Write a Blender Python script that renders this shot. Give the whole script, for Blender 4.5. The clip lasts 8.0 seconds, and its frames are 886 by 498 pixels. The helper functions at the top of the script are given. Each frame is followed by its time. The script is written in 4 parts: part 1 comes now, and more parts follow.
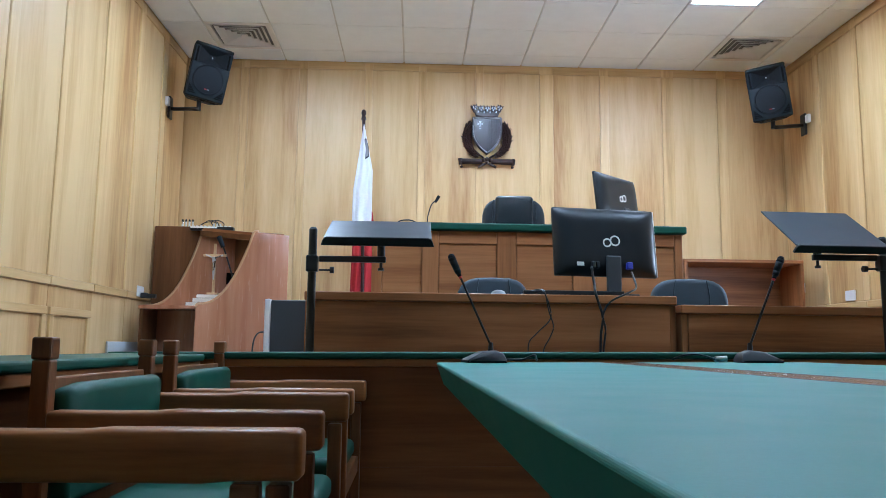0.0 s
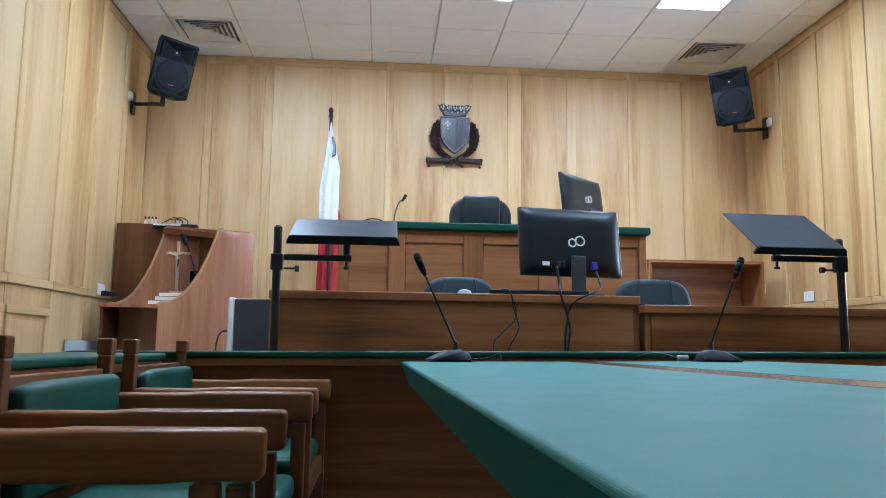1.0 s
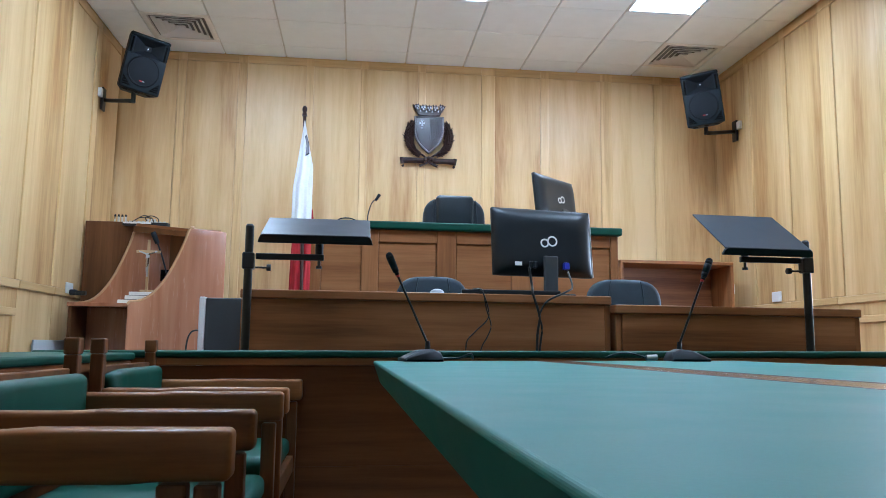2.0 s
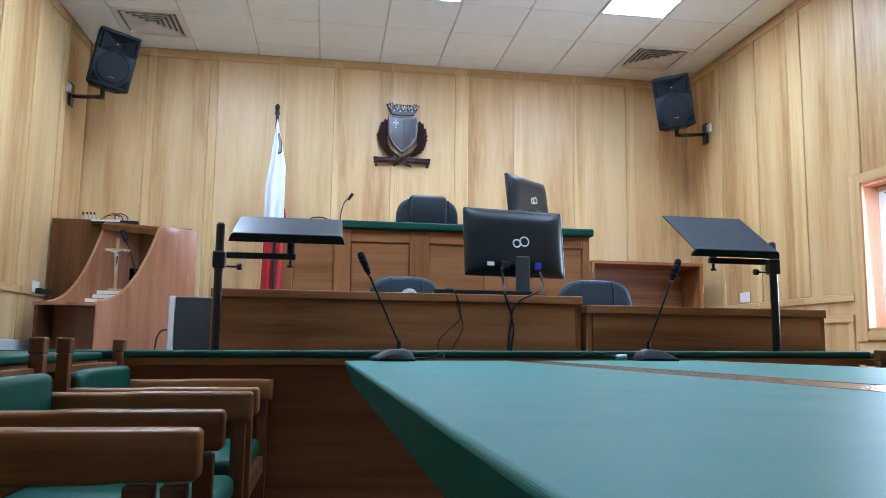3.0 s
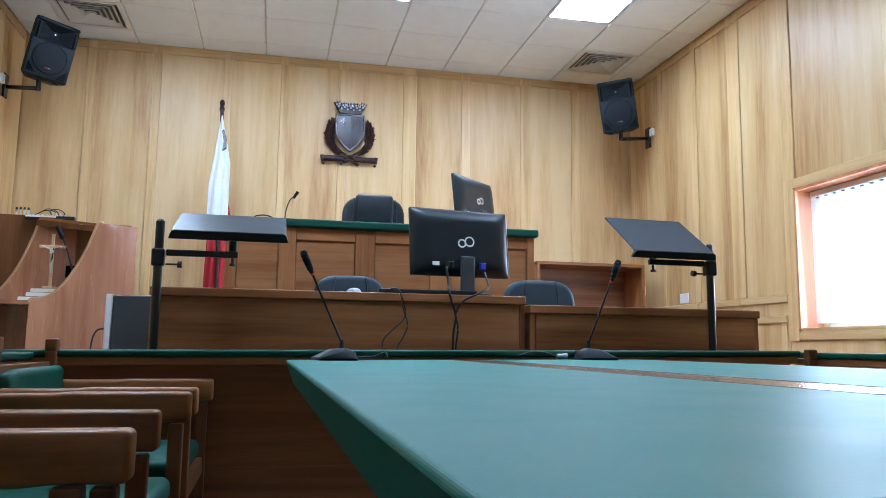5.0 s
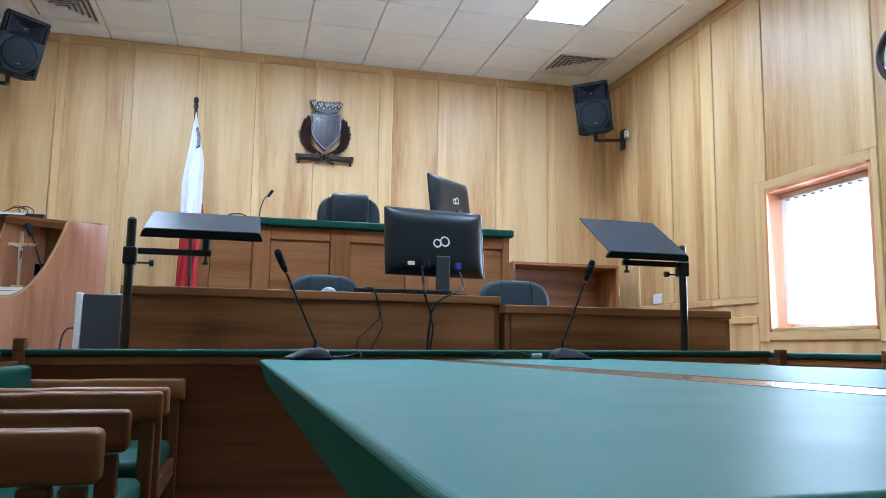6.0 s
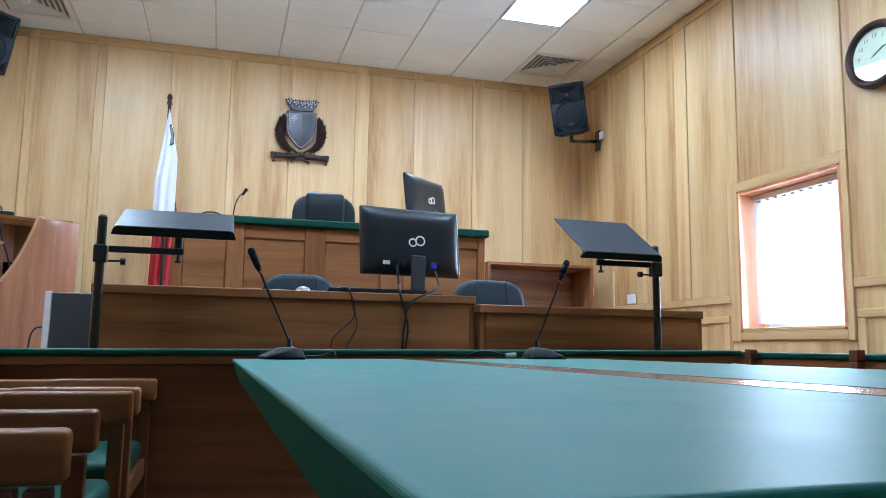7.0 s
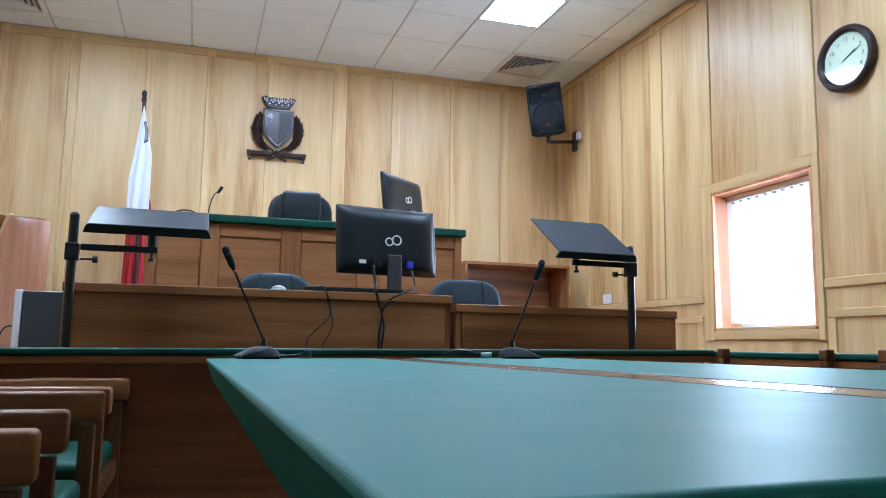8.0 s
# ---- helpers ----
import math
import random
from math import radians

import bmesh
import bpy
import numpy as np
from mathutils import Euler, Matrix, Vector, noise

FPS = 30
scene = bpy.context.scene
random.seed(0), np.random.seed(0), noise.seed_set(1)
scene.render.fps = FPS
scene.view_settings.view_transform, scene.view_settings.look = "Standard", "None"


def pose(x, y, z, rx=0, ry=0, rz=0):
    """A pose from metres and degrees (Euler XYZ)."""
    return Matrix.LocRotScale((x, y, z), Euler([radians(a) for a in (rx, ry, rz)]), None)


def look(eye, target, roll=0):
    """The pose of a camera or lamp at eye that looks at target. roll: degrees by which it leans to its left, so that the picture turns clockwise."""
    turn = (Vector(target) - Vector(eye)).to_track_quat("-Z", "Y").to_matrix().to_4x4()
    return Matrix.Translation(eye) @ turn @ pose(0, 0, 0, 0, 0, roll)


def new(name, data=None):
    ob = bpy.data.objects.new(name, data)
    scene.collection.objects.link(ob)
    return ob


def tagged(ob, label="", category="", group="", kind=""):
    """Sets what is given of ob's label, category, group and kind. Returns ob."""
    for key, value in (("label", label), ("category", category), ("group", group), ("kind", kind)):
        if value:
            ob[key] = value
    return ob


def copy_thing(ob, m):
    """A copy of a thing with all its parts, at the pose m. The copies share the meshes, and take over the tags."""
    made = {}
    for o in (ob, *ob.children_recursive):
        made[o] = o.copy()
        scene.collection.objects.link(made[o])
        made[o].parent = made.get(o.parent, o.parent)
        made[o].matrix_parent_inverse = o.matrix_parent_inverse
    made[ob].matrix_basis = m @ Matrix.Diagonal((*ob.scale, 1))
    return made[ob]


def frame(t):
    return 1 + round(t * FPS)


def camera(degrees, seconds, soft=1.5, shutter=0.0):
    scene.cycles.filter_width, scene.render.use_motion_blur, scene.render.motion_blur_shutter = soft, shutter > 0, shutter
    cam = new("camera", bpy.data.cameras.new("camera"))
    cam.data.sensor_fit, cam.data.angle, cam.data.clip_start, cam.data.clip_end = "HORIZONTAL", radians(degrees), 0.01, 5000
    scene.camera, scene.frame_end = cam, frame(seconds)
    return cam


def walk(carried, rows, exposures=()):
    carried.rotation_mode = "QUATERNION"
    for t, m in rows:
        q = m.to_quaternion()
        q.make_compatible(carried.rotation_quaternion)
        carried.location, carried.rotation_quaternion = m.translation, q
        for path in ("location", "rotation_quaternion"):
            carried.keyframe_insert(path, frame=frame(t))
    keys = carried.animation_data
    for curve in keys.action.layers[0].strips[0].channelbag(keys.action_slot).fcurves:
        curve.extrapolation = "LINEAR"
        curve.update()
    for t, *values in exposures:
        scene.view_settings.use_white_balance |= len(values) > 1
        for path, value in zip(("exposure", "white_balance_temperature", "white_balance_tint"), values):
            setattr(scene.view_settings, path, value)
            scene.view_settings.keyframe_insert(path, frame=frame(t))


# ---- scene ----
cam = camera(60.0, 8.0, soft=0.65)
PATH = [
    (0, (0.1523, -1.2738, 0.8187), (0.2228, 0.7088, 1.0719), 0.691),
    (0.5, (0.1547, -1.2741, 0.8180), (0.2688, 0.7065, 1.0709), 0.695),
    (1, (0.1578, -1.2724, 0.8180), (0.3129, 0.7054, 1.0707), 0.741),
    (1.5, (0.1611, -1.2748, 0.8178), (0.3502, 0.7001, 1.0704), 0.737),
    (3, (0.1677, -1.2807, 0.8173), (0.4577, 0.6819, 1.0705), 0.777),
    (3.5, (0.1710, -1.2823, 0.8169), (0.4982, 0.6744, 1.0703), 0.771),
    (4, (0.1730, -1.2840, 0.8160), (0.5380, 0.6659, 1.0700), 0.797),
    (4.5, (0.1767, -1.2866, 0.8161), (0.5711, 0.6576, 1.0702), 0.775),
    (6, (0.1813, -1.2856, 0.8145), (0.6659, 0.6379, 1.0702), 0.829),
    (6.5, (0.1836, -1.2878, 0.8145), (0.6989, 0.6277, 1.0698), 0.848),
    (7, (0.1850, -1.2840, 0.8129), (0.7298, 0.6232, 1.0693), 0.845),
    (7.5, (0.1875, -1.2850, 0.8131), (0.7610, 0.6139, 1.0689), 0.863),
    (8, (0.1890, -1.2872, 0.8135), (0.7898, 0.6032, 1.0689), 0.873),
]
walk(cam, [(t, look(eye, target, roll)) for t, eye, target, roll in PATH],
     exposures=[(0.0, -0.05, 4880, 8), (8.0, -0.05, 4880, 8)])

# ---- daylight ----
world = bpy.data.worlds.new("sky")
scene.world = world
world.use_nodes = True
_n = world.node_tree.nodes
sky = _n.new("ShaderNodeTexSky")
sky.sky_type = "NISHITA"
sky.sun_disc = False
sky.sun_elevation, sky.sun_rotation = radians(48), radians(60)
world.node_tree.links.new(sky.outputs["Color"], _n["Background"].inputs["Color"])
_n["Background"].inputs["Strength"].default_value = 0.12

XL, XR, YB, YF, ZC = -2.187, 3.915, 6.30, -3.4, 3.70   # room faces
WIN = (2.62, 3.62, 0.98, 2.01)                          # window in the right wall: y0, y1, z0, z1

day = bpy.data.lights.new("window_daylight", "AREA")
day.shape, day.size, day.size_y, day.energy, day.color = "RECTANGLE", 0.94, 0.96, 48, (0.93, 0.97, 1.0)
lamp = new("window_daylight", day)
lamp.matrix_world = look((XR + 0.035, 3.12, 1.495), (XR - 2.0, 3.12, 1.41))

# ---- materials ----


def mat(name):
    m = bpy.data.materials.new(name)
    m.use_nodes = True
    nt = m.node_tree
    return m, nt, nt.nodes["Principled BSDF"]


def node(nt, kind, **values):
    n = nt.nodes.new(kind)
    for k, v in values.items():
        n.inputs[k].default_value = v
    return n


def wood(name, dark, mid, light, scale=(9, 9, 0.55), rough=0.38, vary=0.10, bump=0.05, coat=0.0, fine_part=0.28, spec=0.5):
    """Veneer or solid wood: long streaks along the axis with the small scale, fine pores, and a tone of its own for each piece."""
    m, nt, b = mat(name)
    ln = nt.links.new
    tc = nt.nodes.new("ShaderNodeTexCoord")
    info = nt.nodes.new("ShaderNodeObjectInfo")
    add = nt.nodes.new("ShaderNodeVectorMath")
    add.operation = "MULTIPLY_ADD"
    add.inputs[1].default_value = (1, 1, 1)
    shift = nt.nodes.new("ShaderNodeVectorMath")
    shift.operation = "SCALE"
    shift.inputs[0].default_value = (7.3, 5.1, 3.7)
    ln(info.outputs["Random"], shift.inputs["Scale"])
    ln(tc.outputs["Object"], add.inputs[0])
    ln(shift.outputs[0], add.inputs[2])
    mp = nt.nodes.new("ShaderNodeMapping")
    mp.inputs["Scale"].default_value = scale
    ln(add.outputs[0], mp.inputs["Vector"])
    big = node(nt, "ShaderNodeTexNoise", Scale=1.0, Detail=5.0, Roughness=0.55, Distortion=0.35)
    fine = node(nt, "ShaderNodeTexNoise", Scale=9.0, Detail=3.0, Roughness=0.6)
    ln(mp.outputs[0], big.inputs["Vector"])
    ln(mp.outputs[0], fine.inputs["Vector"])
    mix = node(nt, "ShaderNodeMath")
    mix.operation = "MULTIPLY_ADD"
    mix.inputs[1].default_value = fine_part
    ln(fine.outputs["Fac"], mix.inputs[0])
    sc = node(nt, "ShaderNodeMath")
    sc.operation = "MULTIPLY_ADD"
    sc.inputs[1].default_value, sc.inputs[2].default_value = 1.14 - fine_part, -0.07
    ln(big.outputs["Fac"], sc.inputs[0])
    ln(sc.outputs[0], mix.inputs[2])
    tone = node(nt, "ShaderNodeMath")
    tone.operation = "MULTIPLY_ADD"
    tone.inputs[1].default_value = vary
    ln(info.outputs["Random"], tone.inputs[0])
    ln(mix.outputs[0], tone.inputs[2])
    ramp = nt.nodes.new("ShaderNodeValToRGB")
    e = ramp.color_ramp.elements
    e[0].position, e[0].color = 0.36, (*dark, 1)
    e[1].position, e[1].color = 0.71, (*light, 1)
    em = ramp.color_ramp.elements.new(0.52)
    em.color = (*mid, 1)
    ln(tone.outputs[0], ramp.inputs["Fac"])
    ln(ramp.outputs["Color"], b.inputs["Base Color"])
    rr = node(nt, "ShaderNodeMapRange")
    rr.inputs["To Min"].default_value, rr.inputs["To Max"].default_value = rough - 0.05, rough + 0.08
    ln(fine.outputs["Fac"], rr.inputs["Value"])
    ln(rr.outputs[0], b.inputs["Roughness"])
    bp = node(nt, "ShaderNodeBump", Strength=bump, Distance=0.002)
    ln(fine.outputs["Fac"], bp.inputs["Height"])
    ln(bp.outputs[0], b.inputs["Normal"])
    b.inputs["Coat Weight"].default_value = coat
    b.inputs["Coat Roughness"].default_value = 0.18
    b.inputs["Specular IOR Level"].default_value = spec
    return m


def plain(name, color, rough=0.5, metal=0.0, grain=60.0, amount=0.08, bump=0.05, spec=0.5, dist=0.001):
    """A plain surface with slight mottling at two scales and fine relief."""
    m, nt, b = mat(name)
    ln = nt.links.new
    tc = nt.nodes.new("ShaderNodeTexCoord")
    n1 = node(nt, "ShaderNodeTexNoise", Scale=grain, Detail=4.0, Roughness=0.6)
    n2 = node(nt, "ShaderNodeTexNoise", Scale=grain / 25, Detail=3.0)
    ln(tc.outputs["Object"], n1.inputs["Vector"])
    ln(tc.outputs["Object"], n2.inputs["Vector"])
    mx = node(nt, "ShaderNodeMath")
    mx.operation = "ADD"
    ln(n1.outputs["Fac"], mx.inputs[0])
    ln(n2.outputs["Fac"], mx.inputs[1])
    rg = node(nt, "ShaderNodeMapRange")
    rg.inputs["From Min"].default_value, rg.inputs["From Max"].default_value = 0.6, 1.4
    rg.inputs["To Min"].default_value, rg.inputs["To Max"].default_value = 1 - amount, 1 + amount
    ln(mx.outputs[0], rg.inputs["Value"])
    sc = nt.nodes.new("ShaderNodeVectorMath")
    sc.operation = "SCALE"
    sc.inputs[0].default_value = color
    ln(rg.outputs[0], sc.inputs["Scale"])
    ln(sc.outputs[0], b.inputs["Base Color"])
    r2 = node(nt, "ShaderNodeMapRange")
    r2.inputs["To Min"].default_value, r2.inputs["To Max"].default_value = max(rough - 0.06, 0.02), rough + 0.08
    ln(n2.outputs["Fac"], r2.inputs["Value"])
    ln(r2.outputs[0], b.inputs["Roughness"])
    bp = node(nt, "ShaderNodeBump", Strength=bump, Distance=dist)
    ln(n1.outputs["Fac"], bp.inputs["Height"])
    ln(bp.outputs[0], b.inputs["Normal"])
    b.inputs["Metallic"].default_value = metal
    b.inputs["Specular IOR Level"].default_value = spec
    return m


def glow(name, color, strength):
    m = bpy.data.materials.new(name)
    m.use_nodes = True
    nt = m.node_tree
    nt.nodes.remove(nt.nodes["Principled BSDF"])
    e = node(nt, "ShaderNodeEmission", Color=(*color, 1), Strength=strength)
    nt.links.new(e.outputs[0], nt.nodes["Material Output"].inputs["Surface"])
    return m


VENEER = wood("beech_veneer", (0.385, 0.203, 0.064), (0.582, 0.382, 0.162), (0.690, 0.500, 0.248), scale=(4.2, 4.2, 0.36), rough=0.42, vary=0.14, fine_part=0.23, bump=0.03)
BEECH = wood("beech_trim", (0.50, 0.320, 0.128), (0.630, 0.428, 0.188), (0.715, 0.523, 0.253), scale=(12, 12, 0.6), rough=0.36, vary=0.10)
BEECH_X = wood("beech_rail", (0.47, 0.303, 0.118), (0.585, 0.393, 0.168), (0.675, 0.478, 0.233), scale=(0.6, 0.6, 14), rough=0.36, vary=0.10)
CHERRY = wood("cherry_veneer", (0.150, 0.058, 0.0185), (0.250, 0.104, 0.034), (0.350, 0.157, 0.058), scale=(0.45, 0.45, 9), rough=0.42, vary=0.12, spec=0.26)
CHERRY_V = wood("cherry_veneer_upright", (0.150, 0.058, 0.0185), (0.250, 0.104, 0.034), (0.350, 0.157, 0.058), scale=(9, 9, 0.5), rough=0.42, vary=0.12, spec=0.26)
DARK_SHADED_CHERRY = wood("dark_and_shaded_cherry", (0.066, 0.025, 0.0075), (0.105, 0.042, 0.013), (0.15, 0.063, 0.021), scale=(9, 9, 0.5), rough=0.45, vary=0.10, spec=0.24)
BENCHWOOD = wood("bench_veneer", (0.095, 0.032, 0.0085), (0.165, 0.062, 0.018), (0.245, 0.103, 0.033), scale=(0.4, 0.4, 7), rough=0.42, vary=0.10, spec=0.26)
LECTERN = wood("mahogany_veneer", (0.265, 0.108, 0.050), (0.355, 0.155, 0.080), (0.43, 0.205, 0.115), scale=(7, 7, 0.5), rough=0.24, vary=0.08, coat=0.5, fine_part=0.10, bump=0.0)
EDGEWOOD = wood("edge_band_wood", (0.30, 0.15, 0.06), (0.40, 0.215, 0.095), (0.48, 0.28, 0.14), scale=(7, 7, 0.5), rough=0.32)
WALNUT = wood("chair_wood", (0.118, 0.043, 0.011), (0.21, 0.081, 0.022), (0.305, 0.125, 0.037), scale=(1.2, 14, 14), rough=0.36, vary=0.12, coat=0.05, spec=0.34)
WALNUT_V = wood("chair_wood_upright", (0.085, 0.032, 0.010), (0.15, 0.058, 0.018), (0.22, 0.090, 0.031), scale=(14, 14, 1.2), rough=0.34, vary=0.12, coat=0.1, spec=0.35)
INLAY = wood("inlay_wood", (0.085, 0.035, 0.014), (0.14, 0.06, 0.025), (0.20, 0.09, 0.04), scale=(14, 1.2, 14), rough=0.22, vary=0.1, coat=0.3)
CARVED = wood("carved_mahogany", (0.014, 0.007, 0.006), (0.026, 0.012, 0.010), (0.045, 0.021, 0.017), scale=(14, 14, 6), rough=0.36, vary=0.08, bump=0.6, coat=0.05, spec=0.30)
POLISHED = plain("polished_dark_wood", (0.034, 0.021, 0.024), 0.26, grain=60, amount=0.15, bump=0.05, spec=0.34)
RIMWOOD = plain("pale_sheen_rim_wood", (0.27, 0.25, 0.27), 0.25, grain=70, amount=0.25, bump=0.05)
GREEN = plain("green_leather", (0.020, 0.182, 0.154), 0.50, grain=260, amount=0.08, bump=0.10, spec=0.33, dist=0.0006)
SEATGREEN = plain("green_leatherette", (0.004, 0.056, 0.034), 0.50, grain=220, amount=0.12, bump=0.10, dist=0.0006, spec=0.32)
BLACK = plain("black_plastic", (0.008, 0.0115, 0.015), 0.36, grain=300, amount=0.15, bump=0.12, dist=0.0005, spec=0.42)
MOUSEGREY = plain("grey_mouse_plastic", (0.22, 0.23, 0.24), 0.3, grain=90)
MICGREY = plain("dark_grey_plastic", (0.006, 0.008, 0.011), 0.46, grain=260, amount=0.12, bump=0.1, dist=0.0005, spec=0.28)
SATIN = plain("black_satin_metal", (0.006, 0.007, 0.008), 0.30, grain=200, amount=0.12, bump=0.05)
TRAY = plain("black_coated_steel", (0.018, 0.030, 0.043), 0.34, grain=160, amount=0.12, bump=0.06, spec=0.4)
SPEAKER = plain("speaker_cabinet_plastic", (0.007, 0.012, 0.0155), 0.45, grain=260, amount=0.15, bump=0.2, dist=0.0006, spec=0.22)
GRILLE = plain("speaker_grille_cloth", (0.007, 0.009, 0.012), 0.62, grain=700, amount=0.3, bump=0.5, spec=0.2)
LEATHER = plain("dark_blue_leather", (0.008, 0.014, 0.020), 0.40, grain=160, amount=0.15, bump=0.18)
FABRIC = plain("slate_blue_fabric", (0.016, 0.029, 0.040), 0.62, grain=500, amount=0.2, bump=0.3)
TILE = plain("ceiling_tile", (0.85, 0.905, 0.965), 0.85, grain=220, amount=0.04, bump=0.25)
GRIDW = plain("white_grid", (0.68, 0.70, 0.72), 0.5, grain=80, amount=0.03)
VENTW = plain("white_vent", (0.80, 0.80, 0.81), 0.45, grain=60, amount=0.03)
DUCT = plain("grey_duct", (0.22, 0.22, 0.225), 0.7, grain=40)
DARK = plain("dark_void", (0.002, 0.002, 0.002), 0.9, grain=40, spec=0.04)
WHITE = plain("white_plastic", (0.78, 0.78, 0.77), 0.35, grain=90, amount=0.03)
PAPER = plain("white_paper", (0.82, 0.81, 0.77), 0.7, grain=120, amount=0.05)
FLAGW = plain("white_flag_cloth", (0.74, 0.75, 0.77), 0.7, grain=500, amount=0.05, bump=0.2)
FLAGR = plain("red_flag_cloth", (0.36, 0.006, 0.012), 0.6, grain=500, amount=0.08, bump=0.2)
MAROON = plain("grey_cross_emblem", (0.24, 0.25, 0.28), 0.7, grain=300, amount=0.1)
SILVER = plain("silver_metal", (0.62, 0.63, 0.64), 0.28, metal=1.0, grain=150, amount=0.1)
PALEWOOD = wood("pale_crucifix_wood", (0.45, 0.28, 0.12), (0.55, 0.36, 0.17), (0.62, 0.43, 0.22), scale=(20, 20, 2), rough=0.4)
SILVERED = plain("silvery_carving_glint", (0.38, 0.38, 0.42), 0.25, grain=90, amount=0.2, bump=0.2)
GREYSIDE = plain("charcoal_panel", (0.045, 0.052, 0.058), 0.45, grain=120, amount=0.1)
DADO = plain("pale_grey_panel", (0.50, 0.53, 0.55), 0.6, grain=60, amount=0.05)
REDRING = plain("red_ring_plastic", (0.55, 0.03, 0.02), 0.4, grain=80)
VGABLUE = plain("blue_plug", (0.02, 0.03, 0.35), 0.4, grain=80)
PINKOAK = wood("window_lining", (0.40, 0.145, 0.055), (0.52, 0.21, 0.085), (0.62, 0.285, 0.13), scale=(8, 8, 0.7), rough=0.4)
CLOCKFACE = plain("cream_clock_face", (0.74, 0.80, 0.58), 0.5, grain=60, amount=0.03)
FLOORM = plain("grey_floor_tile", (0.15, 0.143, 0.135), 0.30, grain=25, amount=0.15)
PLASTER = plain("pale_bounce_plaster", (0.76, 0.70, 0.60), 0.8, grain=70, amount=0.04, bump=0.2)
BLIND = plain("white_blind_fabric", (0.80, 0.80, 0.80), 0.8, grain=200, amount=0.03)
_tr = node(BLIND.node_tree, "ShaderNodeBsdfTranslucent", Color=(0.85, 0.86, 0.88, 1))
_mx = node(BLIND.node_tree, "ShaderNodeMixShader", Fac=0.65)
BLIND.node_tree.links.new(BLIND.node_tree.nodes["Principled BSDF"].outputs[0], _mx.inputs[1])
BLIND.node_tree.links.new(_tr.outputs[0], _mx.inputs[2])
BLIND.node_tree.links.new(_mx.outputs[0], BLIND.node_tree.nodes["Material Output"].inputs["Surface"])
LIT = glow("fluorescent_diffuser", (0.91, 0.97, 1.0), 52.0)
SKYGLOW = glow("bright_overcast_sky", (0.95, 0.98, 1.0), 9.0)

# ---- mesh helpers ----


def link(name, bm, material, parent=None, label="", smooth=False):
    me = bpy.data.meshes.new(name)
    if smooth:
        for f in bm.faces:
            f.smooth = True
    bm.to_mesh(me)
    bm.free()
    for m in (material if isinstance(material, (list, tuple)) else (material,)):
        me.materials.append(m)
    ob = new(name, me)
    if parent is not None:
        ob.parent = parent
    if label:
        ob["label"] = label
    return ob


def part(name, bm, material, parent, label="", smooth=False):
    return link(name, bm, material, parent, label, smooth)


def thing(name, label, category, m=None, group="", kind=""):
    ob = new(name)
    ob.empty_display_size = 0.1
    if m is not None:
        ob.matrix_basis = m
    return tagged(ob, label, category, group, kind)


def box(x0, x1, y0, y1, z0, z1, bevel=0.004, seg=2, bm=None):
    """A box between the two corners, with eased edges."""
    own = bmesh.new()
    bmesh.ops.create_cube(own, size=1)
    bmesh.ops.scale(own, vec=(x1 - x0, y1 - y0, z1 - z0), verts=own.verts)
    bmesh.ops.translate(own, vec=((x0 + x1) / 2, (y0 + y1) / 2, (z0 + z1) / 2), verts=own.verts)
    if bevel > 0:
        lim = 0.45 * min(x1 - x0, y1 - y0, z1 - z0)
        bmesh.ops.bevel(own, geom=own.edges[:], offset=min(bevel, lim), segments=seg, affect="EDGES", profile=0.5)
    if bm is None:
        return own
    join(bm, own)
    return bm


def join(bm, other, m=None):
    if m is not None:
        other.transform(m)
    me = bpy.data.meshes.new("tmp")
    other.to_mesh(me)
    other.free()
    bm.from_mesh(me)
    bpy.data.meshes.remove(me)
    return bm


def cyl(p, q, r0, r1=None, n=16, bm=None):
    """A round bar from p to q, closed at both ends."""
    p, q = Vector(p), Vector(q)
    own = bmesh.new()
    bmesh.ops.create_cone(own, cap_ends=True, segments=n, radius1=r0, radius2=r0 if r1 is None else r1, depth=(q - p).length)
    own.transform(Matrix.Translation((p + q) / 2) @ (q - p).to_track_quat("Z", "Y").to_matrix().to_4x4())
    if bm is None:
        return own
    return join(bm, own)


def tube(points, r, n=8, bm=None):
    """A bent round cable or rod along the points."""
    pts = [Vector(p) for p in points]
    fine = []
    for i in range(len(pts) - 1):
        a, b, c, d = pts[max(i - 1, 0)], pts[i], pts[i + 1], pts[min(i + 2, len(pts) - 1)]
        for k in range(6):
            t = k / 6
            fine.append(0.5 * ((2 * b) + (c - a) * t + (2 * a - 5 * b + 4 * c - d) * t * t + (3 * b - a - 3 * c + d) * t ** 3))
    fine.append(pts[-1])
    own = bmesh.new()
    rings = []
    for i, p in enumerate(fine):
        d = (fine[min(i + 1, len(fine) - 1)] - fine[max(i - 1, 0)]).normalized()
        rot = d.to_track_quat("Z", "Y").to_matrix()
        rings.append([own.verts.new(p + rot @ Vector((r * math.cos(2 * math.pi * j / n), r * math.sin(2 * math.pi * j / n), 0))) for j in range(n)])
    for a, b in zip(rings, rings[1:]):
        for j in range(n):
            own.faces.new((a[j], a[(j + 1) % n], b[(j + 1) % n], b[j]))
    own.faces.new(rings[0][::-1])
    own.faces.new(rings[-1])
    if bm is None:
        return own
    return join(bm, own)


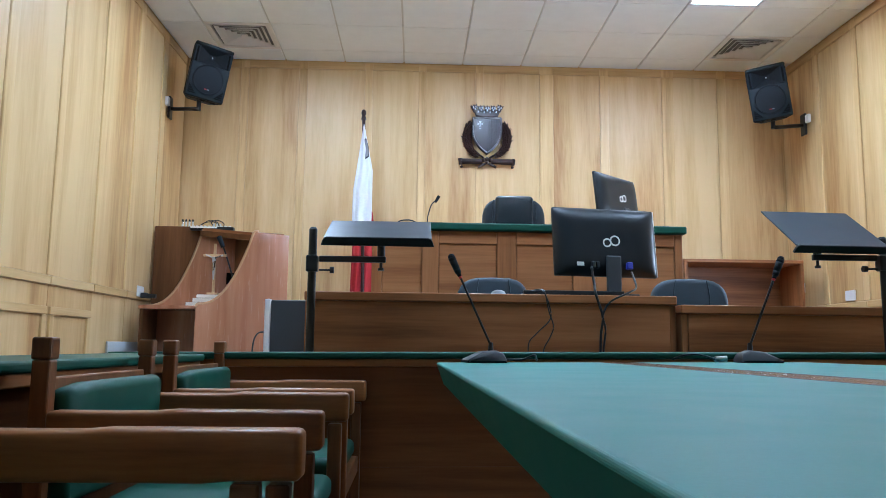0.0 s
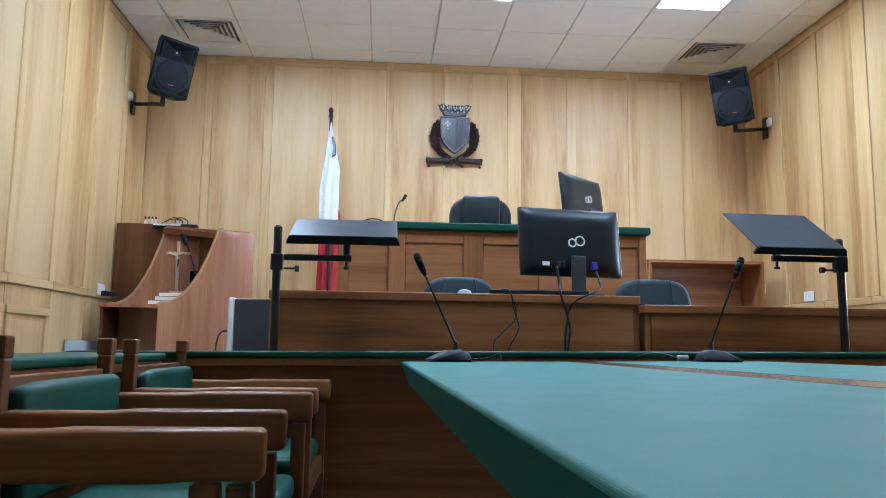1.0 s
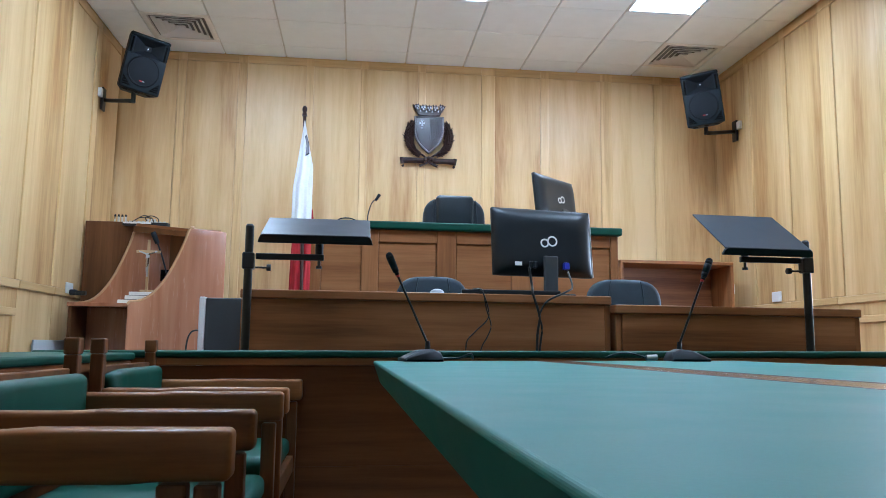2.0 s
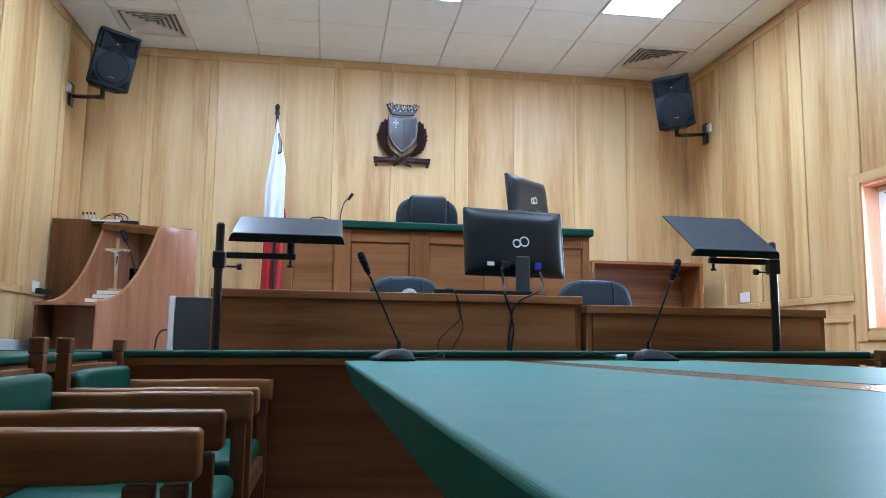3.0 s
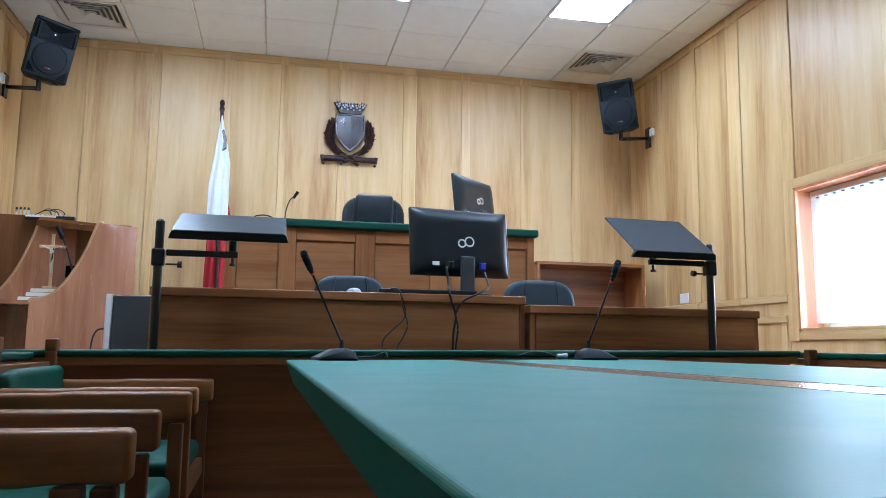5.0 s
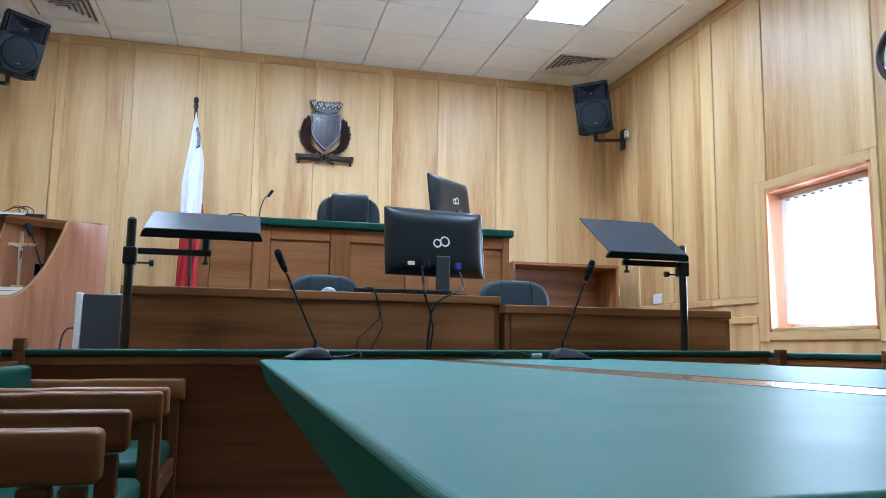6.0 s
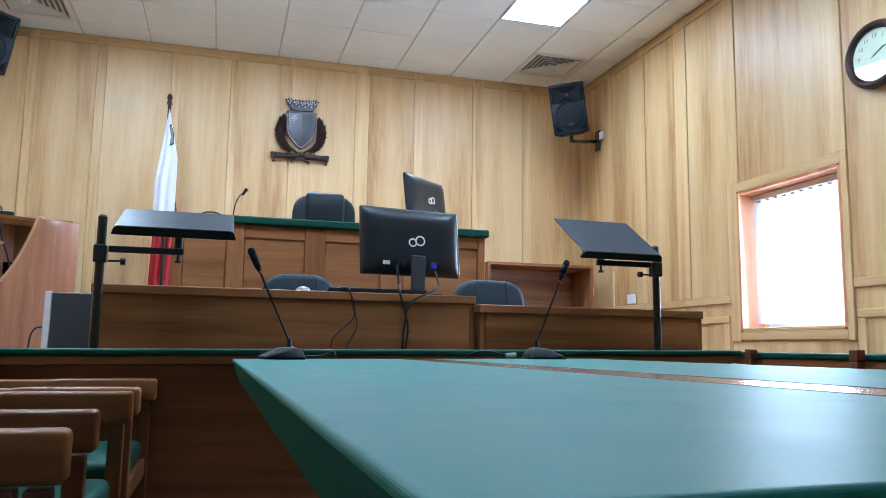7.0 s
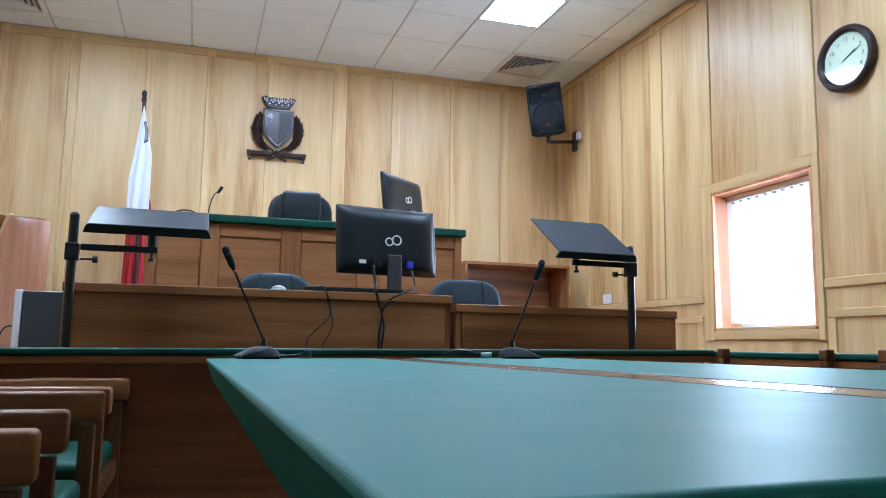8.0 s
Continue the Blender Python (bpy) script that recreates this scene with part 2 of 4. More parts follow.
def slab(outline, depth, bevel=0.004, seg=2):
    """A flat outline in x, z, given a thickness along y from 0 to depth, with eased edges."""
    bm = bmesh.new()
    vs = [bm.verts.new((x, 0, z)) for x, z in outline]
    f = bm.faces.new(vs)
    r = bmesh.ops.extrude_face_region(bm, geom=[f])
    bmesh.ops.translate(bm, vec=(0, depth, 0), verts=[v for v in r["geom"] if isinstance(v, bmesh.types.BMVert)])
    bmesh.ops.recalc_face_normals(bm, faces=bm.faces[:])
    if bevel:
        ed = [e for e in bm.edges if abs(e.verts[0].co.y - e.verts[1].co.y) < 1e-6]
        bmesh.ops.bevel(bm, geom=ed, offset=bevel, segments=seg, affect="EDGES", profile=0.5)
    return bm


def smooth_by_angle(ob, angle=40):
    me = ob.data
    for p in me.polygons:
        p.use_smooth = True
    me.set_sharp_from_angle(angle=radians(angle))
    return ob


# ---- the room ----
floor = link("floor", box(XL - 0.3, XR + 0.4, YF - 0.3, YB + 0.3, -0.2, 0.0, 0), FLOORM)
tagged(floor, "grey polished tile floor", "floor", kind="structure")
dais = link("dais", box(-0.5, XR - 0.02, 3.05, YB - 0.01, 0.0, 0.30, 0.006), CHERRY)
tagged(dais, "raised brown wooden platform under the judge's bench", "platform", kind="structure")

ceiling_bm = bmesh.new()
box(XL - 0.2, XR + 0.3, YF - 0.2, YB + 0.2, ZC + 0.03, ZC + 0.18, 0, bm=ceiling_bm)
# back row is real; the unseen row at 1.16 is added for desk fronts
LAMPS = [(x, y) for y in (4.185, 1.16) for x in (-1.2, 0.6, 2.4)]
VENTS = [(-1.8, 5.40), (3.0, 5.40)]
COLS_X = [-2.4 + 0.6 * k for k in range(12)]


def tiles():
    ys = [YB] + [6.0 - 0.605 * k for k in range(17)]
    for i in range(len(ys) - 1):
        y1, y0 = ys[i], max(ys[i + 1], YF)
        if y1 <= YF:
            break
        for x in COLS_X:
            x0, x1 = max(x, XL), min(x + 0.6, XR)
            if x1 - x0 < 0.02:
                continue
            if any(abs(x - lx) < 0.05 and abs(y0 - ly) < 0.12 for lx, ly in LAMPS + VENTS):
                continue
            box(x0 + 0.008, x1 - 0.008, y0 + 0.004, y1 - 0.004, ZC - 0.004, ZC + 0.016, 0.003, 1, bm=ceiling_bm)


tiles()
ceiling = link("ceiling", ceiling_bm, TILE)
tagged(ceiling, "white suspended ceiling of square mineral tiles", "ceiling", kind="structure")
grid_bm = bmesh.new()
for x in COLS_X[1:]:
    if XL < x < XR:
        box(x - 0.012, x + 0.012, YF, YB, ZC + 0.009, ZC + 0.016, 0, bm=grid_bm)
for k in range(16):
    y = 6.0 - 0.605 * k
    if y > YF:
        box(XL, XR, y - 0.012, y + 0.012, ZC + 0.0004, ZC + 0.0125, 0, bm=grid_bm)
grid = link("ceiling_grid", grid_bm, GRIDW)
tagged(grid, "white metal grid between the ceiling tiles", "ceiling grid", kind="structure")


def ceiling_light(x, y):
    t = thing("ceiling_light", "square recessed fluorescent ceiling light, switched on", "ceiling light", pose(x, y, ZC), "ceiling lights")
    bm = bmesh.new()
    for a in ((0.0, 0.6, 0.0, 0.025), (0.0, 0.6, 0.575, 0.60), (0.0, 0.025, 0.025, 0.575), (0.575, 0.6, 0.025, 0.575)):
        box(*a, -0.006, 0.02, 0.002, 1, bm=bm)
    part("frame", bm, GRIDW, t)
    part("diffuser", box(0.026, 0.574, 0.026, 0.574, 0.004, 0.014, 0.001, 1), LIT, t, "glowing white diffuser")
    return t


for lx, ly in LAMPS:
    ceiling_light(lx, ly + 0.005)


def ceiling_vent(x, y):
    t = thing("ceiling_vent", "white square four-way ceiling air vent with nested louvres", "air vent", pose(x, y, ZC), "ceiling vents")
    part("backing", box(0.03, 0.57, 0.03, 0.57, 0.02, 0.028, 0), DUCT, t)
    bm = bmesh.new()
    for a in ((0.0, 0.6, 0.0, 0.05), (0.0, 0.6, 0.55, 0.60), (0.0, 0.05, 0.05, 0.55), (0.55, 0.6, 0.05, 0.55)):
        box(*a, -0.006, 0.02, 0.003, 1, bm=bm)
    part("frame", bm, VENTW, t)
    for k in range(5):
        h = 0.225 - 0.045 * k
        louvre = bmesh.new()
        for s in range(4):
            w = bmesh.new()
            o, i2 = h, h - 0.030
            vs = [w.verts.new(v) for v in ((-o, -o, -0.006), (o, -o, -0.006), (i2, -i2, 0.016), (-i2, -i2, 0.016))]
            vt = [w.verts.new(v.co + Vector((0, 0.0, 0.004))) for v in vs]
            w.faces.new(vs[::-1])
            w.faces.new(vt)
            for q in range(4):
                w.faces.new((vs[q], vs[(q + 1) % 4], vt[(q + 1) % 4], vt[q]))
            join(louvre, w, pose(0.3, 0.3, 0, 0, 0, 90 * s))
        part("louvre", louvre, VENTW, t)
    return t


for vx, vy in VENTS:
    ceiling_vent(vx, vy)

# walls with thickness
wall_back = link("wall_back", box(XL - 0.2, XR + 0.3, YB + 0.02, YB + 0.2, 0, ZC + 0.03, 0), BEECH)
tagged(wall_back, "back wall lined with light beech veneer panels", "wall", kind="structure")
wall_left = link("wall_left", box(XL - 0.2, XL - 0.02, YF, YB + 0.02, 0, ZC + 0.03, 0), BEECH)
tagged(wall_left, "side wall lined with light beech veneer panels", "wall", kind="structure")
wall_right = thing("wall_right", "side wall lined with beech panels, with a window", "wall", kind="structure")
wy0, wy1, wz0, wz1 = WIN
for a in ((YF, wy0, 0, ZC + 0.03), (wy1, YB + 0.02, 0, ZC + 0.03), (wy0, wy1, 0, wz0), (wy0, wy1, wz1, ZC + 0.03)):
    part("wall_section", box(XR + 0.02, XR + 0.3, *a, 0), BEECH, wall_right)
# end wall out of view, its colour raised to bounce fill into the room
wall_front = link("wall_front", box(XL - 0.2, XR + 0.3, YF - 0.2, YF, 0, ZC + 0.03, 0), PLASTER)
tagged(wall_front, "unseen plain end wall, pale cream to bounce light", "wall", kind="structure")

Z_RAIL = 1.215


def panel_run(wall, axis, at, inward, e0, e1, stiles, z0, z1, window=None):
    """Recessed veneer panels between proud uprights with eased edges, and a rail along the ceiling. at: the face of the uprights."""
    def put(name, a0, a1, b0, b1, back, material, bevel):
        lo, hi = sorted((at + 0.02 * -inward, at - back * inward))
        bm = box(lo, hi, a0, a1, b0, b1, bevel, 2) if axis == "y" else box(a0, a1, lo, hi, b0, b1, bevel, 2)
        return part(name, bm, material, wall)
    edge = e0
    for c, w in list(stiles) + [(e1, 0.0)]:
        a, b = edge + 0.0012, c - w / 2 - ((0.0035 if axis == "x" else 0.0055) if w else 0.0012)      # an open shadow joint beside each upright
        if window and abs(edge - window[0]) < 0.02:
            put("panel", a, b, WIN[3] + 0.085, z1 - 0.0805, 0.009, VENEER, 0.002)
        else:
            put("panel", a, b, z0, z1 - 0.0805, 0.009, VENEER, 0.002)
        if w:
            low = WIN[3] + 0.085 if window and (c - w / 2 < WIN[0] < c + w / 2 or c - w / 2 < WIN[1] < c + w / 2) else z0
            put("upright", c - w / 2, c + w / 2, low, z1 - 0.0783, 0.0, BEECH, 0.006)
        put("top_rail", edge + 0.0003, (c - w / 2) if w else c, z1 - 0.078, z1, 0.0, BEECH_X, 0.005)
        if w:
            put("top_rail", c - w / 2 + 0.0003, c + w / 2, z1 - 0.078, z1, 0.0006, BEECH, 0.002)
        edge = c + w / 2


BACK_STILES = [(-1.607, 0.08), (-1.019, 0.084), (-0.355, 0.08), (0.193, 0.075), (0.778, 0.08), (1.466, 0.142), (2.064, 0.092), (2.724, 0.126), (3.288, 0.097)]
panel_run(wall_back, "x", YB, -1, XL, XR, BACK_STILES, 0.30, ZC - 0.005)
LEFT_STILES = [(-2.3, 0.09), (-1.3, 0.09), (-0.35, 0.09), (0.6, 0.09), (1.55, 0.09), (2.36, 0.09), (3.06, 0.10), (3.725, 0.085), (4.40, 0.12), (5.04, 0.11), (5.65, 0.12)]
panel_run(wall_left, "y", XL, 1, YF, YB - 0.02, LEFT_STILES, Z_RAIL + 0.03, ZC - 0.005)
RIGHT_STILES = [(-2.3, 0.09), (-1.3, 0.09), (-0.35, 0.09), (0.6, 0.09), (1.55, 0.09), (2.635, 0.155), (3.68, 0.13), (4.35, 0.17), (4.985, 0.09), (5.62, 0.09)]
panel_run(wall_right, "y", XR, -1, YF, YB - 0.02, RIGHT_STILES, Z_RAIL + 0.03, ZC - 0.005, window=(2.7125, 3.615))


def dado(wall, at, inward, cuts, z_frame, skip=(), plain_from=99, raised=0):
    """Lower panelling: rail, plain field and framed panels under it."""
    def put(name, y0, y1, z0, z1, proud, material, bevel):
        lo, hi = sorted((at - 0.02 * inward, at + proud * inward))
        part(name, box(lo, hi, y0, y1, z0, z1, bevel, 2), material, wall)
    for i in range(len(cuts) - 1):
        a, b = cuts[i] + 0.003, cuts[i + 1] - 0.003
        up = 0.035 if i < raised else 0.0          # the bays before the window sit a little higher
        if i in skip:
            put("panel", a, b, 0.10, 0.895, -0.012, VENEER, 0.002)
            continue
        put("rail", a, b, Z_RAIL - 0.03 + up, Z_RAIL + 0.028 + up, 0.004, BEECH_X, 0.006)
        put("panel", a, b, 0.10, Z_RAIL - 0.033 + up, -0.012, VENEER, 0.002)
        if i >= plain_from:
            continue
        put("frame_rail", a + 0.02, b - 0.02, z_frame, z_frame + 0.052, 0.004, BEECH_X, 0.004)
        put("frame_stile", a + 0.02, a + 0.08, 0.14, z_frame - 0.002, 0.004, BEECH, 0.004)
        put("frame_stile", b - 0.08, b - 0.02, 0.14, z_frame - 0.002, 0.004, BEECH, 0.004)
    put("skirting", cuts[0], cuts[-1], 0.0, 0.095, 0.014, CHERRY, 0.004)


dado(wall_left, XL, 1, [YF] + [c for c, w in LEFT_STILES] + [YB - 0.02], 0.995, plain_from=9)
dado(wall_right, XR, -1, [YF] + [{2.635: 2.555, 3.68: 3.748}.get(c, c) for c, w in RIGHT_STILES] + [YB - 0.02], 1.035, skip=(6,), raised=6)

def window():
    w = thing("window_1", "square window with closed white vertical blinds and wooden lining", "window", kind="structure")
    d = 0.19
    part("window_lining", box(XR - 0.004, XR + d, wy1 - 0.012, wy1 + 0.012, wz0, wz1, 0.002), PINKOAK, w)
    part("window_lining", box(XR - 0.004, XR + d, wy0 - 0.012, wy0 + 0.012, wz0, wz1, 0.002), PINKOAK, w)
    part("window_lining", box(XR - 0.004, XR + d, wy0 + 0.013, wy1 - 0.013, wz1 - 0.012, wz1 + 0.012, 0.002), PINKOAK, w)
    part("window_sill", box(XR - 0.004, XR + d, wy0 + 0.013, wy1 - 0.013, wz0 - 0.012, wz0 + 0.012, 0.002), BEECH_X, w)
    for a in ((2.5575, wy0 - 0.013, wz0 - 0.085, wz1 + 0.084), (wy1 + 0.013, 3.745, wz0 - 0.085, wz1 + 0.084)):
        part("casing", box(XR - 0.004, XR + 0.019, *a, 0.002), BEECH, w)
    part("casing", box(XR - 0.004, XR + 0.019, wy0 - 0.012, wy1 + 0.012, wz1 + 0.013, wz1 + 0.084, 0.003), BEECH_X, w)
    part("casing", box(XR - 0.004, XR + 0.019, wy0 - 0.012, wy1 + 0.012, wz0 - 0.075, wz0 - 0.013, 0.003), BEECH_X, w)
    bm = bmesh.new()
    for a in ((wy0 + 0.013, wy0 + 0.05, wz0 + 0.013, wz1 - 0.013), (wy1 - 0.05, wy1 - 0.013, wz0 + 0.013, wz1 - 0.013),
              (wy0 + 0.05, wy1 - 0.05, wz1 - 0.05, wz1 - 0.013), (wy0 + 0.05, wy1 - 0.05, wz0 + 0.013, wz0 + 0.05)):
        box(XR + d + 0.02, XR + d + 0.06, *a, 0.003, 1, bm=bm)
    part("window_frame", bm, WHITE, w)
    return w


window()
blind = thing("vertical_blind", "closed white vertical blind glowing with daylight", "blind")
part("head_rail", box(XR + 0.115, XR + 0.15, wy0 + 0.015, wy1 - 0.015, wz1 - 0.055, wz1 - 0.014, 0.004), WHITE, blind)
slat_bm = box(-0.0015, 0.0015, -0.047, 0.047, 0, wz1 - wz0 - 0.10, 0)
first = part("slat", slat_bm, BLIND, blind)
for k in range(11):
    ob = first if k == 0 else new("slat", first.data)
    ob.parent = blind
    ob.matrix_basis = pose(XR + 0.148, wy0 + 0.06 + 0.088 * k, wz0 + 0.045, 0, 0, 38)
for k in range(11):
    part("hanger", box(XR + 0.138, XR + 0.152, wy0 + 0.045 + 0.088 * k, wy0 + 0.075 + 0.088 * k, wz1 - 0.066, wz1 - 0.056, 0.002, 1), MOUSEGREY, blind)
backdrop = link("backdrop", box(XR + 1.2, XR + 1.22, 0.2, 6.0, -0.5, 4.0, 0), SKYGLOW)
tagged(backdrop, "plain bright overcast sky outside the window", "sky", kind="structure")

# ---- the green-topped tables and benches ----
T_X0, T_X1, T_Y0, T_Y1, T_Z = 0.229, 1.355, -1.095, 1.03, 0.773

TOP_RISE = math.tan(radians(0.65))          # the old table top has warped: it rises a little along x
TOP_TILT = Matrix.Translation((T_X0, -0.1, T_Z)) @ pose(0, 0, 0, 0, 0, 0.5) @ pose(0, 0, 0, 0, -0.65, 0) @ Matrix.Translation((-T_X0, 0.1, -T_Z))


def table():
    t = thing("conference_table", "large table covered in green leather with a wooden inlay strip", "table")
    s0, s1 = 0.722, 0.815
    edge = box(T_X0, s0 - 0.005, T_Y0, T_Y1, T_Z - 0.066, T_Z, 0.005, 7)
    for v in edge.verts:
        if v.co.x < T_X0 + 0.05:
            v.co.x += 0.020 * min(1, max(0, (T_Z - 0.011 - v.co.z) / 0.046))   # the edge slopes in below
    part("tabletop", edge, GREEN, t)
    for x in (s0 - 0.0045, s1 + 0.0005):
        part("inlay_line", box(x, x + 0.004, T_Y0 + 0.004, T_Y1 - 0.004, T_Z - 0.05, T_Z + 0.0004, 0.001, 1), CARVED, t, "thin dark line beside the strip")
    part("inlay_strip", box(s0, s1, T_Y0 + 0.004, T_Y1 - 0.004, T_Z - 0.05, T_Z - 0.0005, 0.002), INLAY, t, "polished brown wooden strip")
    part("tabletop", box(s1 + 0.005, T_X1, T_Y0, T_Y1, T_Z - 0.055, T_Z, 0.005, 7), GREEN, t)
    for o in list(t.children):
        o.matrix_basis = TOP_TILT
    # base closed with added panels, shade under the top in their dark colour
    part("apron", box(T_X0 + 0.26, T_X1 - 0.10, T_Y0 + 0.15, T_Y1 - 0.08, T_Z - 0.13, T_Z - 0.069, 0.004), DARK_SHADED_CHERRY, t)
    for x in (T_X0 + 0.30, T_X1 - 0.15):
        part("side_panel", box(x, x + 0.03, T_Y0 + 0.20, T_Y1 - 0.14, 0, T_Z - 0.131, 0.004), DARK_SHADED_CHERRY, t)
    part("end_panel", box(T_X0 + 0.331, T_X1 - 0.151, T_Y1 - 0.17, T_Y1 - 0.145, 0, T_Z - 0.131, 0.004), DARK_SHADED_CHERRY, t)
    return t


table()


def bench(name, x0, x1, y0, y1, z, front, label):
    """A boarded counter with a green padded top; front names the side that shows its panel."""
    t = thing(name, label, "bench")
    # chair green, darker than the table's, carries the shade of the upright edge
    part("top", box(x0, x1, y0, y1, z - 0.026, z, 0.009, 3), SEATGREEN, t, "green leather top")
    e = 0.012
    part("top_trim", box(x0 + e, x1 - e, y0 + e, y1 - e, z - 0.055, z - 0.027, 0.004), CHERRY, t)
    k = 0.035 if front == "y" else 0.05
    if front == "y":
        n = 2
        for i in range(n):
            a, b = 0.0 + i * (z - 0.056) / n, 0.0 + (i + 1) * (z - 0.056) / n
            part("board", box(x0 + k, x1 - k, y0 + k, y0 + k + 0.022, a + 0.0002, b - 0.0002, 0.0005, 1), BENCHWOOD, t)
    else:
        xx = x0 + k if front == "-x" else x1 - k - 0.022
        part("board", box(xx, xx + 0.022, y0 + k, y1 - k, 0, z - 0.056, 0.003), BENCHWOOD, t)
    return t


fb = bench("front_bench", -0.98, 2.415, 1.64, 1.735, 0.797, "y", "brown wooden bench front with a green leather top")
bench("side_bench", -0.96, -0.622, -2.4, 1.63, 0.782, "x", "brown wooden side bench with a green leather top")
fb.rotation_euler = (0, radians(-0.6), 0)
bench("side_bench", 2.42, 2.76, -2.4, 1.735, 0.816, "-x", "brown wooden side bench with a green leather top")

# ---- armchairs at the table ----


def armchair(w=0.29):
    """Faces +x; the origin is on the floor under the middle of the seat. 0.60 deep, 0.58 wide over the arms."""
    t = thing("armchair", "dark brown wooden armchair with green leatherette seat and back", "chair", group="armchairs round the table")
    for s in (-1, 1):
        y = s * w
        p = bmesh.new()
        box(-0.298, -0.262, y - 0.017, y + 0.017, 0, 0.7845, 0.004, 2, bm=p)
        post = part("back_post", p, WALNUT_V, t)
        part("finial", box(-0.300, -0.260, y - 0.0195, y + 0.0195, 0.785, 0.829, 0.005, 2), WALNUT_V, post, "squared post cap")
        arm = box(-0.2615, 0.268, y - 0.028, y + 0.028, 0.612, 0.692, 0.011, 3)
        bmesh.ops.subdivide_edges(arm, edges=[e for e in arm.edges if abs(e.verts[0].co.x - e.verts[1].co.x) > 0.3], cuts=10)
        for v in arm.verts:
            if v.co.z > 0.65 and v.co.x < -0.02:
                v.co.z -= 0.004 * min(1, (-0.02 - v.co.x) / 0.05)          # the arm thins towards the back
            if v.co.x > 0.16 and v.co.z < 0.65:
                v.co.z += 0.004
        smooth_by_angle(part("arm", arm, WALNUT, t), 40)
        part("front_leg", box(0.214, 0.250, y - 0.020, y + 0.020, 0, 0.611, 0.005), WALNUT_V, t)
        part("stretcher", box(-0.2615, 0.2135, y - 0.014, y + 0.014, 0.20, 0.24, 0.004), WALNUT, t)
        part("side_rail", box(-0.2615, 0.2135, y - 0.014, y + 0.014, 0.36, 0.42, 0.004), WALNUT, t)
    part("front_rail", box(0.220, 0.244, -w + 0.023, w - 0.023, 0.36, 0.42, 0.004), WALNUT_V, t)
    back = box(-0.276, -0.226, -w + 0.024, w - 0.024, 0.50, 0.738, 0.022, 4)
    bmesh.ops.subdivide_edges(back, edges=[e for e in back.edges if abs(e.verts[0].co.y - e.verts[1].co.y) > 0.3], cuts=14)
    for v in back.verts:
        end = max(0.0, 1 - (v.co.y + w - 0.024) / 0.10)          # pulled folds at one end of the cover
        v.co.x += 0.008 * end * math.sin(95 * v.co.y + 40 * v.co.z)
        v.co.z -= 0.010 * end ** 2 if v.co.z > 0.62 else 0.0
    part("backrest", back, SEATGREEN, t, "green padded backrest", smooth=True)
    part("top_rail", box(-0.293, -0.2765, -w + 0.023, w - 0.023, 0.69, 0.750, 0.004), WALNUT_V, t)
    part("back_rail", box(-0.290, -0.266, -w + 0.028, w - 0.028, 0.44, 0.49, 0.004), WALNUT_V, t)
    part("seat", box(-0.235, 0.232, -w + 0.030, w - 0.030, 0.421, 0.485, 0.024, 4), SEATGREEN, t, "green padded seat", smooth=True)
    return t


chair = armchair()
CHAIRS = [(-0.290, 0.562, 0), (-0.292, 1.352, 0)]
RIGHT_CHAIRS = [(2.115, 1.28, 180), (2.115, 0.44, 180), (2.115, -0.35, 180)]
wide = armchair(0.30)
wide.matrix_basis = pose(-0.281, -0.365, 0)
for _s in (-1, 1):
    part("arm_support", box(0.160, 0.204, _s * 0.30 - 0.018, _s * 0.30 + 0.018, 0.4205, 0.6115, 0.005), WALNUT_V, wide)
wide["label"] = "broad dark brown wooden armchair with green leatherette seat"
for i, (cx, cy, cr) in enumerate(CHAIRS + RIGHT_CHAIRS):
    if i == 0:
        chair.matrix_basis = pose(cx, cy, 0, 0, 0, cr)
    else:
        copy_thing(chair, pose(cx, cy, 0, 0, 0, cr))

# ---- desk microphones ----


def microphone(x, y, z, turn, lean, label):
    t = thing("desk_microphone", label, "microphone", pose(x, y, z, 0, 0, turn), "desk microphones")
    b = bmesh.new()
    prof = [(-0.058, 0.0), (-0.058, 0.008), (-0.010, 0.032), (0.028, 0.036), (0.050, 0.026), (0.056, 0.010), (0.056, 0.0)]
    body = slab(prof, 0.11, 0.006, 2)
    for v in body.verts:
        v.co.y = 0.055 + (v.co.y - 0.055) * (1 - 0.42 * max(0, v.co.z - 0.006) / 0.03)
    join(b, body, pose(0, -0.055, 0))
    smooth_by_angle(part("base", b, MICGREY, t), 50)
    part("socket", cyl((0.020, 0, 0.034), (0.020, 0, 0.058), 0.0085, 0.006), BLACK, t)
    lx, ly = lean
    top = Vector((0.020 + lx, ly, 0.240))
    bot = Vector((0.020, 0, 0.05))
    part("gooseneck", tube([bot, bot.lerp(top, 0.35), bot.lerp(top, 0.8), top], 0.0036), SATIN, t, smooth=True)
    d = (top - bot).normalized()
    part("light_ring", cyl(top, top + d * 0.007, 0.0052), REDRING, t, "red light ring")
    hb = cyl(top + d * 0.007, top + d * 0.016, 0.0062)
    prof = [(0.014, 0.0064), (0.017, 0.0086), (0.030, 0.0096), (0.058, 0.0108), (0.068, 0.0104), (0.074, 0.0078), (0.0765, 0.003)]
    for (a0, r0), (a1, r1) in zip(prof, prof[1:]):
        cyl(top + d * a0, top + d * a1, r0, r1, n=18, bm=hb)
    part("windscreen", hb, GRILLE, t, "black foam windscreen", smooth=True)
    return t


